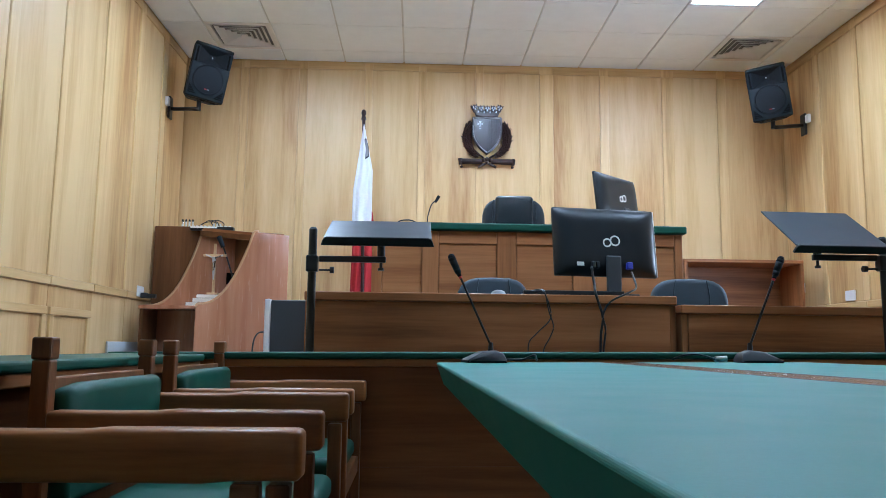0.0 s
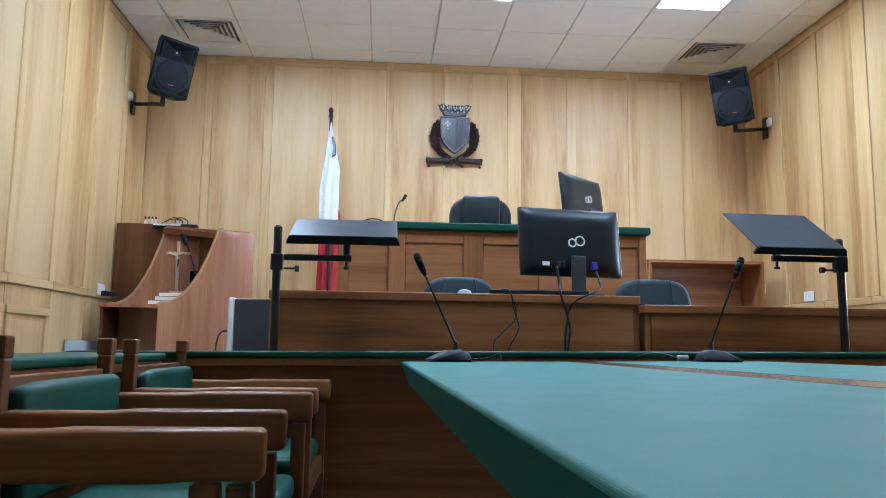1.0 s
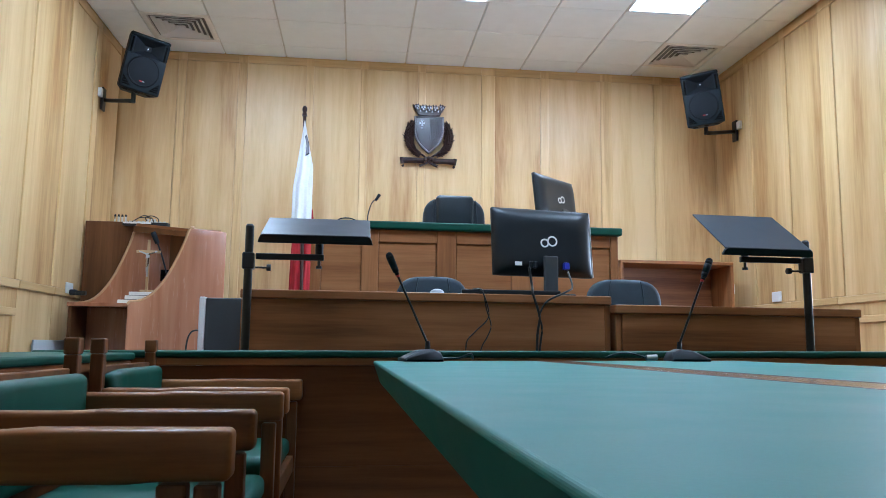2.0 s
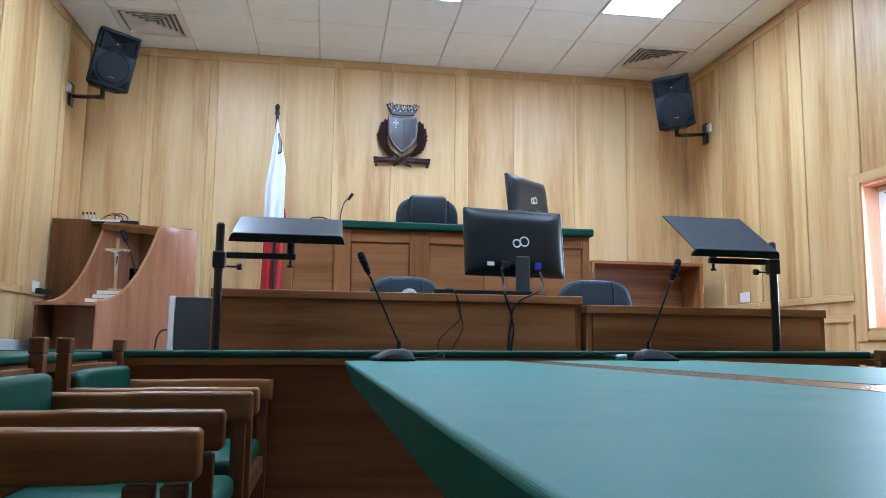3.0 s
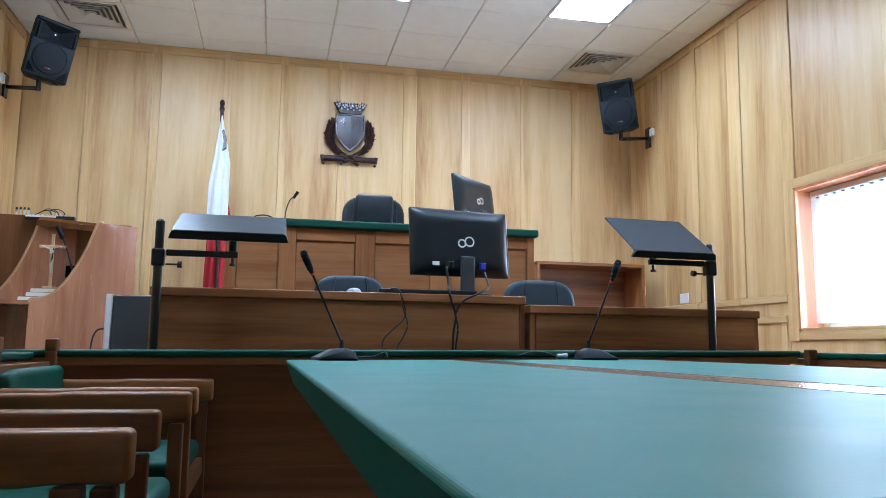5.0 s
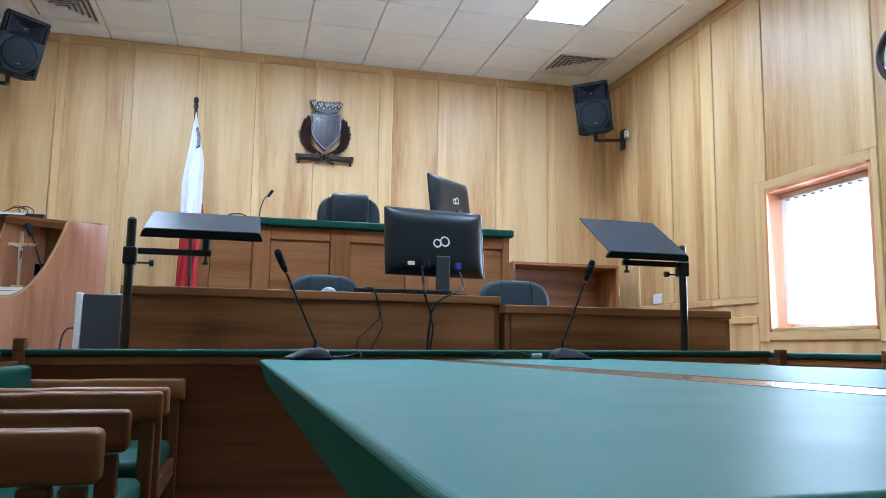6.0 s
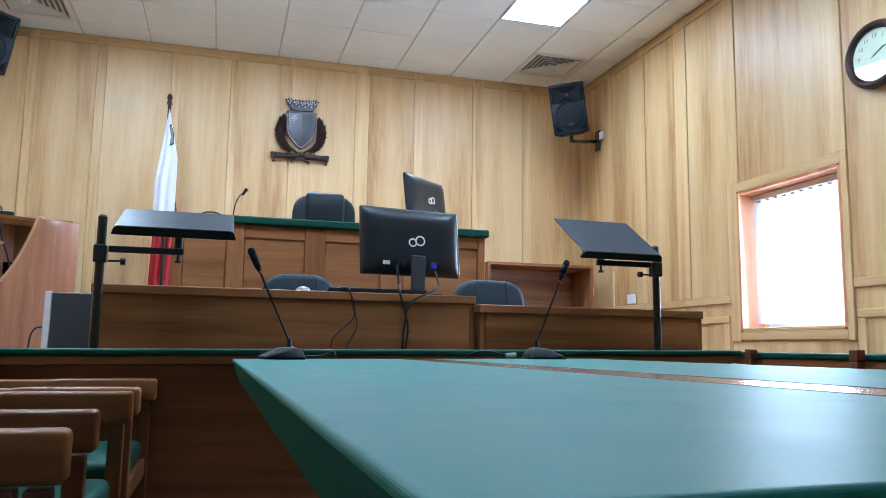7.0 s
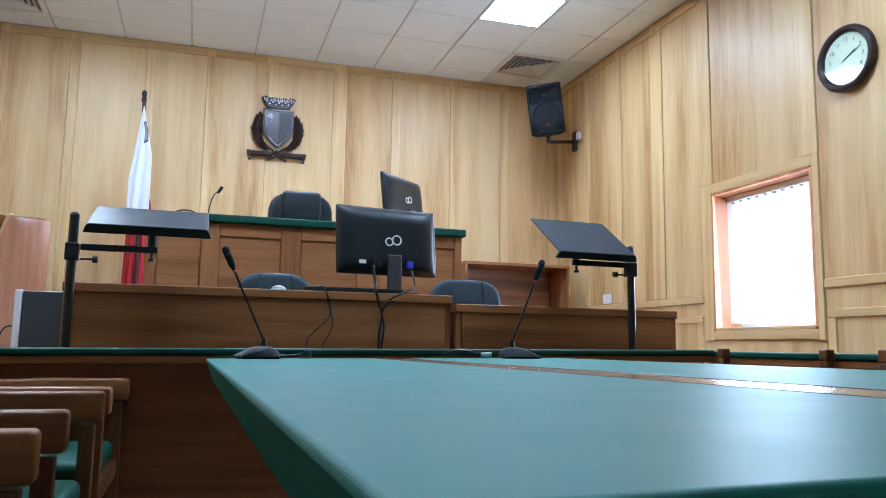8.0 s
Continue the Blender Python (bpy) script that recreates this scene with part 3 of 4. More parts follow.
microphone(0.3535, 0.955, T_Z + 0.0008 + 0.13 * TOP_RISE, 8, (-0.094, -0.02), "black conference microphone with a gooseneck leaning one way")
microphone(1.155, 0.955, T_Z + 0.0005 + 0.886 * TOP_RISE, 172, (-0.070, 0.01), "black conference microphone with a gooseneck, on the table edge")
cab = bmesh.new()
tube([(0.415, 0.96, T_Z + 0.005 + 0.006), (0.47, 0.98, T_Z + 0.005 + 0.008), (0.50, 0.96, T_Z + 0.005 + 0.020), (0.515, 1.01, T_Z + 0.005 + 0.006)], 0.003, bm=cab)
link("microphone_cable", cab, BLACK, smooth=True)
tagged(bpy.data.objects["microphone_cable"], "thin black microphone cable lying on the table", "cable")
plug = thing("cable_plug", "silver cable plug with a thin black lead", "plug")
part("plug_body", cyl((1.030, 0.955, T_Z + 0.0005 + 0.80 * TOP_RISE + 0.010), (1.063, 0.955, T_Z + 0.0005 + 0.80 * TOP_RISE + 0.012), 0.0085), SILVER, plug)
part("lead", tube([(1.03, 0.955, T_Z + 0.0005 + 0.80 * TOP_RISE + 0.010), (0.99, 0.965, T_Z + 0.0005 + 0.80 * TOP_RISE + 0.022), (0.95, 0.97, T_Z + 0.0005 + 0.80 * TOP_RISE + 0.022), (0.915, 0.99, T_Z + 0.0005 + 0.80 * TOP_RISE + 0.008)], 0.003), BLACK, plug, smooth=True)

# ---- clerks' desks ----


def desk(x0, x1, y0, y1, z, label):
    t = thing("clerk_desk", label, "desk", group="clerks' desks")
    part("worktop", box(x0, x1, y0, y1, z - 0.038, z, 0.005), CHERRY, t)
    zz = z - 0.039
    for i in range(3):
        a, b = zz * i / 3, zz * (i + 1) / 3
        part("front_board", box(x0 + 0.032, x1 - 0.032, y0 + 0.006, y0 + 0.028, a + 0.0003, b - 0.0003, 0.001), CHERRY, t)
    for x in (x0 + 0.004, x1 - 0.030):
        part("side_panel", box(x, x + 0.026, y0 + 0.012, y1 - 0.02, 0, zz, 0.003), CHERRY_V, t)
    return t


desk(-0.318, 1.283, 2.0, 2.62, 1.048, "brown wooden clerk's desk carrying a monitor")
desk(1.300, 2.462, 2.0, 2.62, 1.012, "lower brown wooden clerk's desk beside the taller one")


def monitor(m, label, w=0.492, h=0.320, stand=0.085):
    """Its screen faces +y; the origin is on the desk under the stand."""
    t = thing("monitor", label, "monitor", m, "monitors")
    tilt = pose(0, 0, stand + 0.01, -7)
    b = bmesh.new()
    box(-w / 2, w / 2, -0.004, 0.018, 0, h, 0.006, 2, bm=b)
    back = bmesh.new()
    nu, nv = 28, 20
    rows = []
    for iv in range(nv + 1):
        v = -1 + 2 * iv / nv
        v = math.copysign(1 - (1 - abs(v)) ** 1.6, v)
        row = []
        for iu in range(nu + 1):
            u = -1 + 2 * iu / nu
            u = math.copysign(1 - (1 - abs(u)) ** 1.6, u)
            depth = 0.034 * min(1.0, 1.06 * ((1 - abs(u) ** 7) * (1 - abs(v) ** 5)) ** 0.75)
            row.append(back.verts.new((u * (w / 2 - 0.003), -0.002 - depth, h / 2 + v * (h / 2 - 0.003))))
        rows.append(row)
    for p, q in zip(rows, rows[1:]):
        for k in range(nu):
            back.faces.new((p[k], p[k + 1], q[k + 1], q[k]))
    bmesh.ops.recalc_face_normals(back, faces=back.faces[:])
    for f in back.faces:
        f.smooth = True
    if back.faces[nu * nv // 2].normal.y > 0:
        bmesh.ops.reverse_faces(back, faces=back.faces[:])
    join(b, back)
    b.transform(tilt)
    shell = smooth_by_angle(part("shell", b, BLACK, t), 40)
    # white strip paints the window's reflection along this side of the shell
    bz = box(w / 2 + 0.0004, w / 2 + 0.004, -0.002, 0.017, 0.004, h - 0.004, 0.001, 1)
    bz.transform(tilt)
    part("lit_edge_strip", bz, WHITE, shell, "white strip painted as the lit edge")
    logo = bmesh.new()
    for s in (-1, 1):
        r = bmesh.new()
        n = 20
        rad, th = (0.0175, 0.0036) if s < 0 else (0.0215, 0.0036)
        ring = []
        for k in range(n):
            a = 2 * math.pi * k / n
            ring.append([r.verts.new(((rad + d) * math.cos(a), yy, (rad + d) * math.sin(a))) for d, yy in ((-th, 0), (th, 0), (th, -0.0015), (-th, -0.0015))])
        for k in range(n):
            p, q = ring[k], ring[(k + 1) % n]
            for c in range(4):
                r.faces.new((p[c], p[(c + 1) % 4], q[(c + 1) % 4], q[c]))
        bmesh.ops.recalc_face_normals(r, faces=r.faces[:])
        join(logo, r, pose(s * 0.019 + 0.016, -0.0355, 0.155 + s * 0.005))
    logo.transform(tilt)
    part("badge", logo, WHITE, shell, "plain silver double ring badge")
    scr = box(-w / 2 + 0.016, w / 2 - 0.016, 0.0185, 0.0195, 0.018, h - 0.016, 0)
    scr.transform(tilt)
    part("screen", scr, DARK, shell, "dark switched-off screen")
    neck = box(-0.022, 0.048, -0.058, -0.043, 0.012, stand + 0.10, 0.006)
    part("stand_neck", neck, GREYSIDE, t)
    part("stand_foot", box(-0.115, 0.115, -0.10, 0.09, 0.0, 0.012, 0.005), BLACK, t)
    for x, mm in ((-0.135, PAPER),):
        lab = box(x - 0.017, x + 0.017, -0.0350, -0.0325, 0.040, 0.058, 0.0005, 1)
        lab.transform(tilt)
        part("sticker", lab, mm, shell, "small white sticker")
    for x in (-0.075, -0.055):
        pl = box(x - 0.008, x + 0.008, -0.044, -0.024, 0.03, 0.06, 0.003)
        pl.transform(tilt)
        part("plug", pl, BLACK, shell)
    pl = box(0.082, 0.110, -0.048, -0.024, 0.028, 0.060, 0.003)
    pl.transform(tilt)
    part("plug", pl, VGABLUE, shell, "blue video plug")
    return t


monitor(pose(1.018, 2.16, 1.048, 0, 0, 9), "black flat monitor seen from behind, cables hanging")
monitor(pose(1.526, 3.80, 1.576, 0, 0, 43), "black flat monitor standing turned on the judge's bench")

wires = thing("monitor_cables", "black monitor cables hanging over the desk front", "cable")
part("cable", tube([(0.935, 2.10, 1.18), (0.94, 2.07, 1.10), (0.925, 1.99, 1.06), (0.935, 1.985, 1.02), (0.955, 1.985, 0.95), (0.945, 1.985, 0.87), (0.94, 1.985, 0.70)], 0.0058), BLACK, wires, smooth=True)
part("cable", tube([(1.115, 2.10, 1.16), (1.12, 2.05, 1.09), (1.075, 1.99, 1.062), (0.99, 1.985, 1.02), (0.955, 1.983, 0.96), (0.965, 1.983, 0.90), (0.955, 1.985, 0.80), (0.96, 1.985, 0.70)], 0.0045), BLACK, wires, smooth=True)
wires2 = thing("keyboard_cables", "thin black keyboard and mouse leads hanging over the desk", "cable")
part("cable", tube([(0.67, 2.03, 1.07), (0.70, 1.99, 1.06), (0.725, 1.985, 1.0), (0.728, 1.985, 0.94), (0.67, 1.985, 0.88), (0.635, 1.985, 0.83), (0.64, 1.985, 0.70)], 0.0028), BLACK, wires2, smooth=True)
part("cable", tube([(0.68, 2.03, 1.07), (0.705, 1.99, 1.06), (0.722, 1.985, 0.98), (0.742, 1.985, 0.91), (0.725, 1.985, 0.86), (0.70, 1.985, 0.81), (0.69, 1.985, 0.70)], 0.0028), BLACK, wires2, smooth=True)
kb = thing("keyboard", "black keyboard lying along the desk edge", "keyboard")
part("case", box(0.62, 1.06, 2.02, 2.04, 1.049, 1.068, 0.004), BLACK, kb)
part("key_deck", box(0.63, 1.05, 2.041, 2.16, 1.049, 1.062, 0.003), BLACK, kb)
mouse = bmesh.new()
bmesh.ops.create_uvsphere(mouse, u_segments=16, v_segments=10, radius=1)
mouse.transform(pose(0.515, 2.06, 1.049) @ Matrix.Diagonal((0.032, 0.05, 0.020, 1)))
bmesh.ops.bisect_plane(mouse, geom=mouse.verts[:] + mouse.edges[:] + mouse.faces[:], plane_co=(0, 0, 1.049), plane_no=(0, 0, 1), clear_inner=True)
link("computer_mouse", mouse, MOUSEGREY, smooth=True)
tagged(bpy.data.objects["computer_mouse"], "small grey computer mouse on the desk", "mouse")


def office_chair(x, y, top, w, label, pad, floor_z, material):
    t = thing("office_chair", label, "chair", pose(x, y, floor_z), "office chairs")
    h = top - floor_z
    pr = []
    n = 14
    for k in range(n + 1):
        a = math.pi * k / n
        pr.append((-w / 2 * math.copysign(abs(math.cos(a)) ** 0.55, math.cos(a)), h - 0.20 + 0.20 * math.sin(a) ** 0.6))
    pr = [(-w / 2 * 0.86, 0.52)] + pr + [(w / 2 * 0.86, 0.52)]
    b = slab(pr[::-1], 0.09, 0.028, 3)
    o = part("backrest", b, material, t)
    smooth_by_angle(o, 50)
    if pad:
        o = part("headrest", box(-w * 0.30, w * 0.30, -0.035, 0.03, h - 0.21, h + 0.012, 0.03, 4), material, t, "padded headrest")
        smooth_by_angle(o, 60)
        for s in (-1, 1):
            part("seam", tube([(s * w * 0.33, -0.006, h - 0.02), (s * w * 0.35, -0.01, h - 0.15), (s * w * 0.36, -0.008, h - 0.40)], 0.004), material, t)
    else:
        for s in (-1, 1):
            part("seam", tube([(s * w * 0.20, -0.003, h - 0.012), (s * w * 0.23, -0.004, h - 0.10), (s * w * 0.22, -0.004, h - 0.25)], 0.003), material, t)
    part("seat", box(-w / 2, w / 2, -0.48, 0.02, 0.42, 0.51, 0.035, 3), material, t)
    part("column", cyl((0, -0.22, 0.09), (0, -0.22, 0.42), 0.03), SATIN, t)
    for k in range(5):
        a = radians(72 * k + 18)
        part("base_arm", cyl((0, -0.22, 0.09), (0.29 * math.cos(a), -0.22 + 0.29 * math.sin(a), 0.045), 0.02, 0.013), BLACK, t)
    return t


office_chair(0.854, 4.15, 1.892, 0.455, "high-backed dark leather office chair behind the judge's bench", True, 0.30, LEATHER)
office_chair(0.574, 2.85, 1.197, 0.40, "dark slate fabric office chair behind the clerk's desk", False, 0.0, FABRIC)
office_chair(1.655, 2.85, 1.205, 0.43, "dark slate fabric office chair behind the lower desk", False, 0.0, FABRIC)

# ---- the judge's bench ----


def judge_bench():
    t = thing("judge_bench", "tall brown panelled judge's bench with a green leather top", "bench")
    x0, x1, y0, y1, z = -0.105, 1.738, 3.2, 3.95, 1.545
    # same darker green: shading of the front edge is in the colour
    part("top", box(x0 - 0.02, x1 + 0.02, y0 - 0.03, y1, z - 0.046, z, 0.010, 3), SEATGREEN, t, "green leather top")
    zz = z - 0.047
    part("body", box(x0, x1, y0 + 0.02, y0 + 0.05, 0, zz, 0.003), CHERRY_V, t)
    for x in (x0, x1 - 0.03):
        part("end_panel", box(x, x + 0.03, y0 + 0.051, y1 - 0.03, 0.301, zz, 0.003), CHERRY_V, t)
    panels = [(-0.045, 0.188), (0.286, 0.630), (0.745, 1.080), (1.215, 1.690)]
    xs = [x0] + [v for p in panels for v in p] + [x1]
    for i in range(0, len(xs), 2):
        part("stile", box(xs[i], xs[i + 1], y0, y0 + 0.0195, 0, zz, 0.005), CHERRY_V, t)
    for a, b in panels:
        part("rail", box(a + 0.0005, b - 0.0005, y0 + 0.001, y0 + 0.0195, zz - 0.075, zz, 0.005), CHERRY, t)
        part("rail", box(a + 0.0005, b - 0.0005, y0 + 0.001, y0 + 0.0195, 0.75, 0.83, 0.005), CHERRY, t)
        part("panel", box(a + 0.004, b - 0.004, y0 + 0.012, y0 + 0.0198, 0.831, zz - 0.076, 0.002), CHERRY, t)
    part("upper_shelf", box(x0 + 0.03, x1 - 0.03, y0 + 0.35, y1 + 0.1, z + 0.001, z + 0.03, 0.004), SEATGREEN, t)
    return t


judge_bench()
mic3 = thing("desk_microphone", "slim black gooseneck microphone on the judge's bench", "microphone", group="desk microphones")
part("base", box(0.165, 0.265, 3.40, 3.50, 1.546, 1.575, 0.008), BLACK, mic3)
part("gooseneck", tube([(0.22, 3.45, 1.575), (0.224, 3.45, 1.63), (0.245, 3.45, 1.70), (0.275, 3.45, 1.73)], 0.0035), SATIN, mic3, smooth=True)
part("windscreen", cyl((0.268, 3.45, 1.716), (0.292, 3.45, 1.756), 0.008, 0.010), GRILLE, mic3)
cb = tube([(0.03, 3.3, 1.55), (0.06, 3.3, 1.572), (0.12, 3.3, 1.574), (0.17, 3.3, 1.55)], 0.004)
link("loose_cable", cb, BLACK, smooth=True)
tagged(bpy.data.objects["loose_cable"], "loop of black cable on the bench top", "cable")
kb2 = link("paper_tray", box(1.58, 1.70, 3.3, 3.5, 1.546, 1.566, 0.004), BLACK)
tagged(kb2, "flat black tray on the bench corner", "tray")

# ---- adjustable document stands ----


def stand(px, py, x_arm, tray_m, tw, td, lean, up, label):
    t = thing("document_stand", label, "stand", group="document stands")
    top = Vector((px, py, 1.275))
    part("post", cyl((px + lean, py, 0), top, 0.0165, n=20), SATIN, t, smooth=False)
    part("post_cap", cyl(top, top + Vector((0, 0, 0.008)), 0.0165, 0.011), BLACK, t)
    clamp = part("clamp", box(px - 0.023, px + 0.023, py - 0.023, py + 0.023, 1.100 + up, 1.165 + up, 0.006), BLACK, t)
    s = 1 if x_arm > px else -1
    part("arm", box(min(px + s * 0.027, x_arm), max(px + s * 0.027, x_arm), py - 0.011, py + 0.011, 1.140 + up, 1.164 + up, 0.004), BLACK, t)
    part("knob", join(cyl((px + s * 0.027, py, 1.108 + up), (px + s * 0.070, py, 1.108 + up), 0.004), cyl((px + s * 0.070, py, 1.108 + up), (px + s * 0.086, py, 1.108 + up), 0.013)), SATIN, clamp, "small clamp screw")
    swivel = part("swivel", cyl((x_arm - s * 0.02, py, 1.164 + up), (x_arm - s * 0.02, py, 1.245), 0.016), BLACK, t)
    part("swivel_knob", join(cyl((x_arm - s * 0.02, py, 1.139 + up), (x_arm - s * 0.02, py, 1.115 + up), 0.006), cyl((x_arm - s * 0.02, py, 1.118 + up), (x_arm - s * 0.02, py, 1.108 + up), 0.012)), BLACK, swivel)
    tray = box(-tw / 2, tw / 2, 0, td, 0, 0.006, 0.002)
    tray.transform(tray_m)
    plate = part("tray", tray, TRAY, t)
    hw = tw / 2 + 0.004
    lip = slab([(-hw - 0.006, -0.024), (hw + 0.006, -0.024), (hw, -0.004), (hw - 0.006, 0.006), (hw - 0.016, 0.011), (-hw + 0.016, 0.011), (-hw + 0.006, 0.006), (-hw, -0.004)], 0.014, 0.003, 2)
    lip.transform(pose(0, -0.015, 0))
    lip.transform(tray_m)
    part("lip", lip, BLACK, plate)
    return t


stand(-0.255, 1.75, 0.035, pose(0.005, 1.655, 1.226, 21.5, 0, 0), 0.415, 0.30, 0.0, 0.006, "black adjustable document stand with a tilted metal tray")
stand(2.046, 1.75, 1.755, pose(1.838, 1.675, 1.230, 33.5, 0, 2), 0.380, 0.33, 0.012, 0.044, "black document stand with its tray turned aside")

# ---- behind the desks: equipment box, lectern, flag, cupboard ----
eq = thing("equipment_box", "charcoal equipment box with a white front edge", "box")
part("side", box(-0.527, -0.32, 2.38, 2.80, 0, 1.030, 0.006), GREYSIDE, eq)
part("front", box(-0.556, -0.528, 2.375, 2.80, 0, 1.034, 0.006), WHITE, eq, "white front panel")
part("lead", tube([(-0.557, 2.45, 0.88), (-0.60, 2.45, 0.87), (-0.62, 2.45, 0.80), (-0.62, 2.45, 0.60)], 0.004), BLACK, eq, smooth=True)


def lectern():
    t = thing("lectern", "curved mahogany lectern with an open shelf", "lectern")
    def profile(top):
        pts = [(0.0, 0.0), (0.0, 1.11)]
        for k in range(15):
            a = k / 14
            x = 0.02 + 0.42 * a ** 1.0
            z = 1.135 + (top - 1.135) * (a ** 2.3)
            pts.append((x, z))
        pts += [(0.47, top + 0.004), (0.72, top - 0.015), (0.72, 0.0)]
        return pts[::-1]
    a = slab(profile(1.735), 0.03, 0.006, 2)
    a.transform(pose(-1.615, 4.98, 0, 0, 0, 8))
    smooth_by_angle(part("side_panel", a, LECTERN, t, "glossy curved side panel"), 30)
    b = slab(profile(1.80), 0.03, 0.006, 2)
    b.transform(pose(-2.13, 5.34, 0, 0, 0, 8))
    smooth_by_angle(part("side_panel", b, LECTERN, t, "glossy curved side panel"), 30)
    for ox, oy, top in ((-1.615, 4.98, 1.735), (-2.13, 5.34, 1.80)):
        line = [Vector((x, 0.015, z)) for x, z in profile(top)[2:-1]]
        band = tube([pose(ox, oy, 0, 0, 0, 8) @ v for v in line], 0.0165, n=8)
        part("edge_band", band, EDGEWOOD, t, "paler rounded edge band", smooth=True)
    def quad(name, p, thick, material):
        bm = bmesh.new()
        vs = [bm.verts.new(v) for v in p]
        f = bm.faces.new(vs)
        r = bmesh.ops.extrude_face_region(bm, geom=[f])
        bmesh.ops.translate(bm, vec=thick, verts=[v for v in r["geom"] if isinstance(v, bmesh.types.BMVert)])
        bmesh.ops.recalc_face_normals(bm, faces=bm.faces[:])
        return part(name, bm, material, t)
    quad("top_board", [(-1.18, 5.06, 1.715), (-0.95, 5.10, 1.715), (-1.45, 5.44, 1.785), (-1.70, 5.40, 1.80)], (0, 0, 0.022), CHERRY)
    quad("fascia", [(-1.72, 5.385, 1.748), (-1.19, 5.045, 1.672), (-1.19, 5.045, 1.713), (-1.72, 5.385, 1.798)], (0.012, 0.018, 0), DARK_SHADED_CHERRY)
    # solid near-black block paints the dark inside of an opening
    part("dark_block", box(-1.475, -1.40, 5.375, 5.395, 1.335, 1.43, 0.002), DARK, t, "black block painting a dark opening")
    quad("shelf", [(-1.60, 5.0, 1.10), (-0.95, 5.09, 1.10), (-1.45, 5.44, 1.10), (-2.10, 5.34, 1.10)], (0, 0, 0.025), LECTERN)
    quad("back_board", [(-0.93, 5.09, 0.0), (-0.93, 5.09, 1.712), (-1.44, 5.45, 1.782), (-1.44, 5.45, 0.0)], (0.02, 0.01, 0), DARK_SHADED_CHERRY)
    # lower compartment: dark veneer on its inner walls paints the unlit interior
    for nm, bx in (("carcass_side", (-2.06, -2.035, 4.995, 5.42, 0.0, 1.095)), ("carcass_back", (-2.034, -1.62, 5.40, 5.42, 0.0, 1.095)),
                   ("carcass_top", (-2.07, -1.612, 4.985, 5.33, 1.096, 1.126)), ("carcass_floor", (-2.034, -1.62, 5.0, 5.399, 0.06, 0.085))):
        part(nm, box(*bx, 0.003), LECTERN if nm == "carcass_top" else DARK_SHADED_CHERRY, t)
    quad("front_board", [(-1.50, 5.02, 0.0), (-1.50, 5.02, 0.35), (-2.0, 5.36, 0.35), (-2.0, 5.36, 0.0)], (0.02, 0.01, 0), CHERRY)
    return t


lectern()
cab2 = thing("side_cabinet", "tall plain brown cabinet standing against the panelled wall", "cabinet")
part("body", box(-2.165, -1.55, 5.55, 5.95, 0, 1.855, 0.004), DARK_SHADED_CHERRY, cab2)
mixer = thing("audio_mixer", "small black audio mixer with silver knobs", "mixer")
part("case", box(-1.84, -1.46, 5.47, 5.54, 1.815, 1.845, 0.005), BLACK, mixer)
part("front_strip", box(-1.83, -1.60, 5.462, 5.4695, 1.830, 1.843, 0.001), WHITE, mixer, "silver control strip")
for k in range(10):
    part("fader", box(-1.82 + 0.035 * k, -1.80 + 0.035 * k, 5.465, 5.50, 1.845, 1.853, 0.002), SILVER, mixer)
plugs = thing("jack_plugs", "row of silver jack plugs standing upright with thin leads", "plug")
for k in range(4):
    pg = part("plug", cyl((-1.94 + 0.03 * k, 5.6, 1.856), (-1.94 + 0.03 * k, 5.6, 1.905), 0.0085), SILVER, plugs)
    part("plug_cap", cyl((-1.94 + 0.03 * k, 5.6, 1.905), (-1.94 + 0.03 * k, 5.6, 1.925), 0.010, 0.007), BLACK, pg, "black plug cap")
part("lead", tube([(-1.80, 5.6, 1.86), (-1.74, 5.6, 1.90), (-1.66, 5.6, 1.905), (-1.60, 5.6, 1.86)], 0.004), BLACK, plugs, smooth=True)

part("lead", tube([(-1.66, 5.62, 1.858), (-1.68, 5.58, 1.90), (-1.62, 5.56, 1.915), (-1.57, 5.58, 1.89), (-1.585, 5.62, 1.858)], 0.004), BLACK, plugs, smooth=True)
part("lead", tube([(-1.86, 5.62, 1.858), (-1.78, 5.60, 1.875), (-1.70, 5.58, 1.918), (-1.63, 5.58, 1.90), (-1.61, 5.60, 1.858)], 0.0035), BLACK, plugs, smooth=True)
for k in range(3):
    pg = part("plug", cyl((-1.66 + 0.028 * k, 5.60, 1.856), (-1.66 + 0.028 * k, 5.60, 1.892), 0.008), SILVER, plugs)

crucifix = thing("crucifix", "pale wooden standing crucifix with a small silver figure", "crucifix", pose(0.072, 0, 0.012))
part("upright", box(-1.615, -1.593, 5.18, 5.195, 1.23, 1.645, 0.003), PALEWOOD, crucifix)
part("crossbar", box(-1.70, -1.508, 5.179, 5.194, 1.535, 1.557, 0.003), PALEWOOD, crucifix)
part("foot", box(-1.65, -1.555, 5.15, 5.23, 1.2145, 1.231, 0.004), PALEWOOD, crucifix)
fig = bmesh.new()
cyl((-1.604, 5.17, 1.53), (-1.606, 5.165, 1.45), 0.016, 0.012, bm=fig)
cyl((-1.606, 5.165, 1.45), (-1.602, 5.165, 1.34), 0.013, 0.006, bm=fig)
cyl((-1.604, 5.17, 1.52), (-1.675, 5.172, 1.548), 0.007, 0.005, bm=fig)
cyl((-1.604, 5.17, 1.52), (-1.533, 5.172, 1.548), 0.007, 0.005, bm=fig)
part("figure", fig, SILVER, crucifix, "plain silver figure")
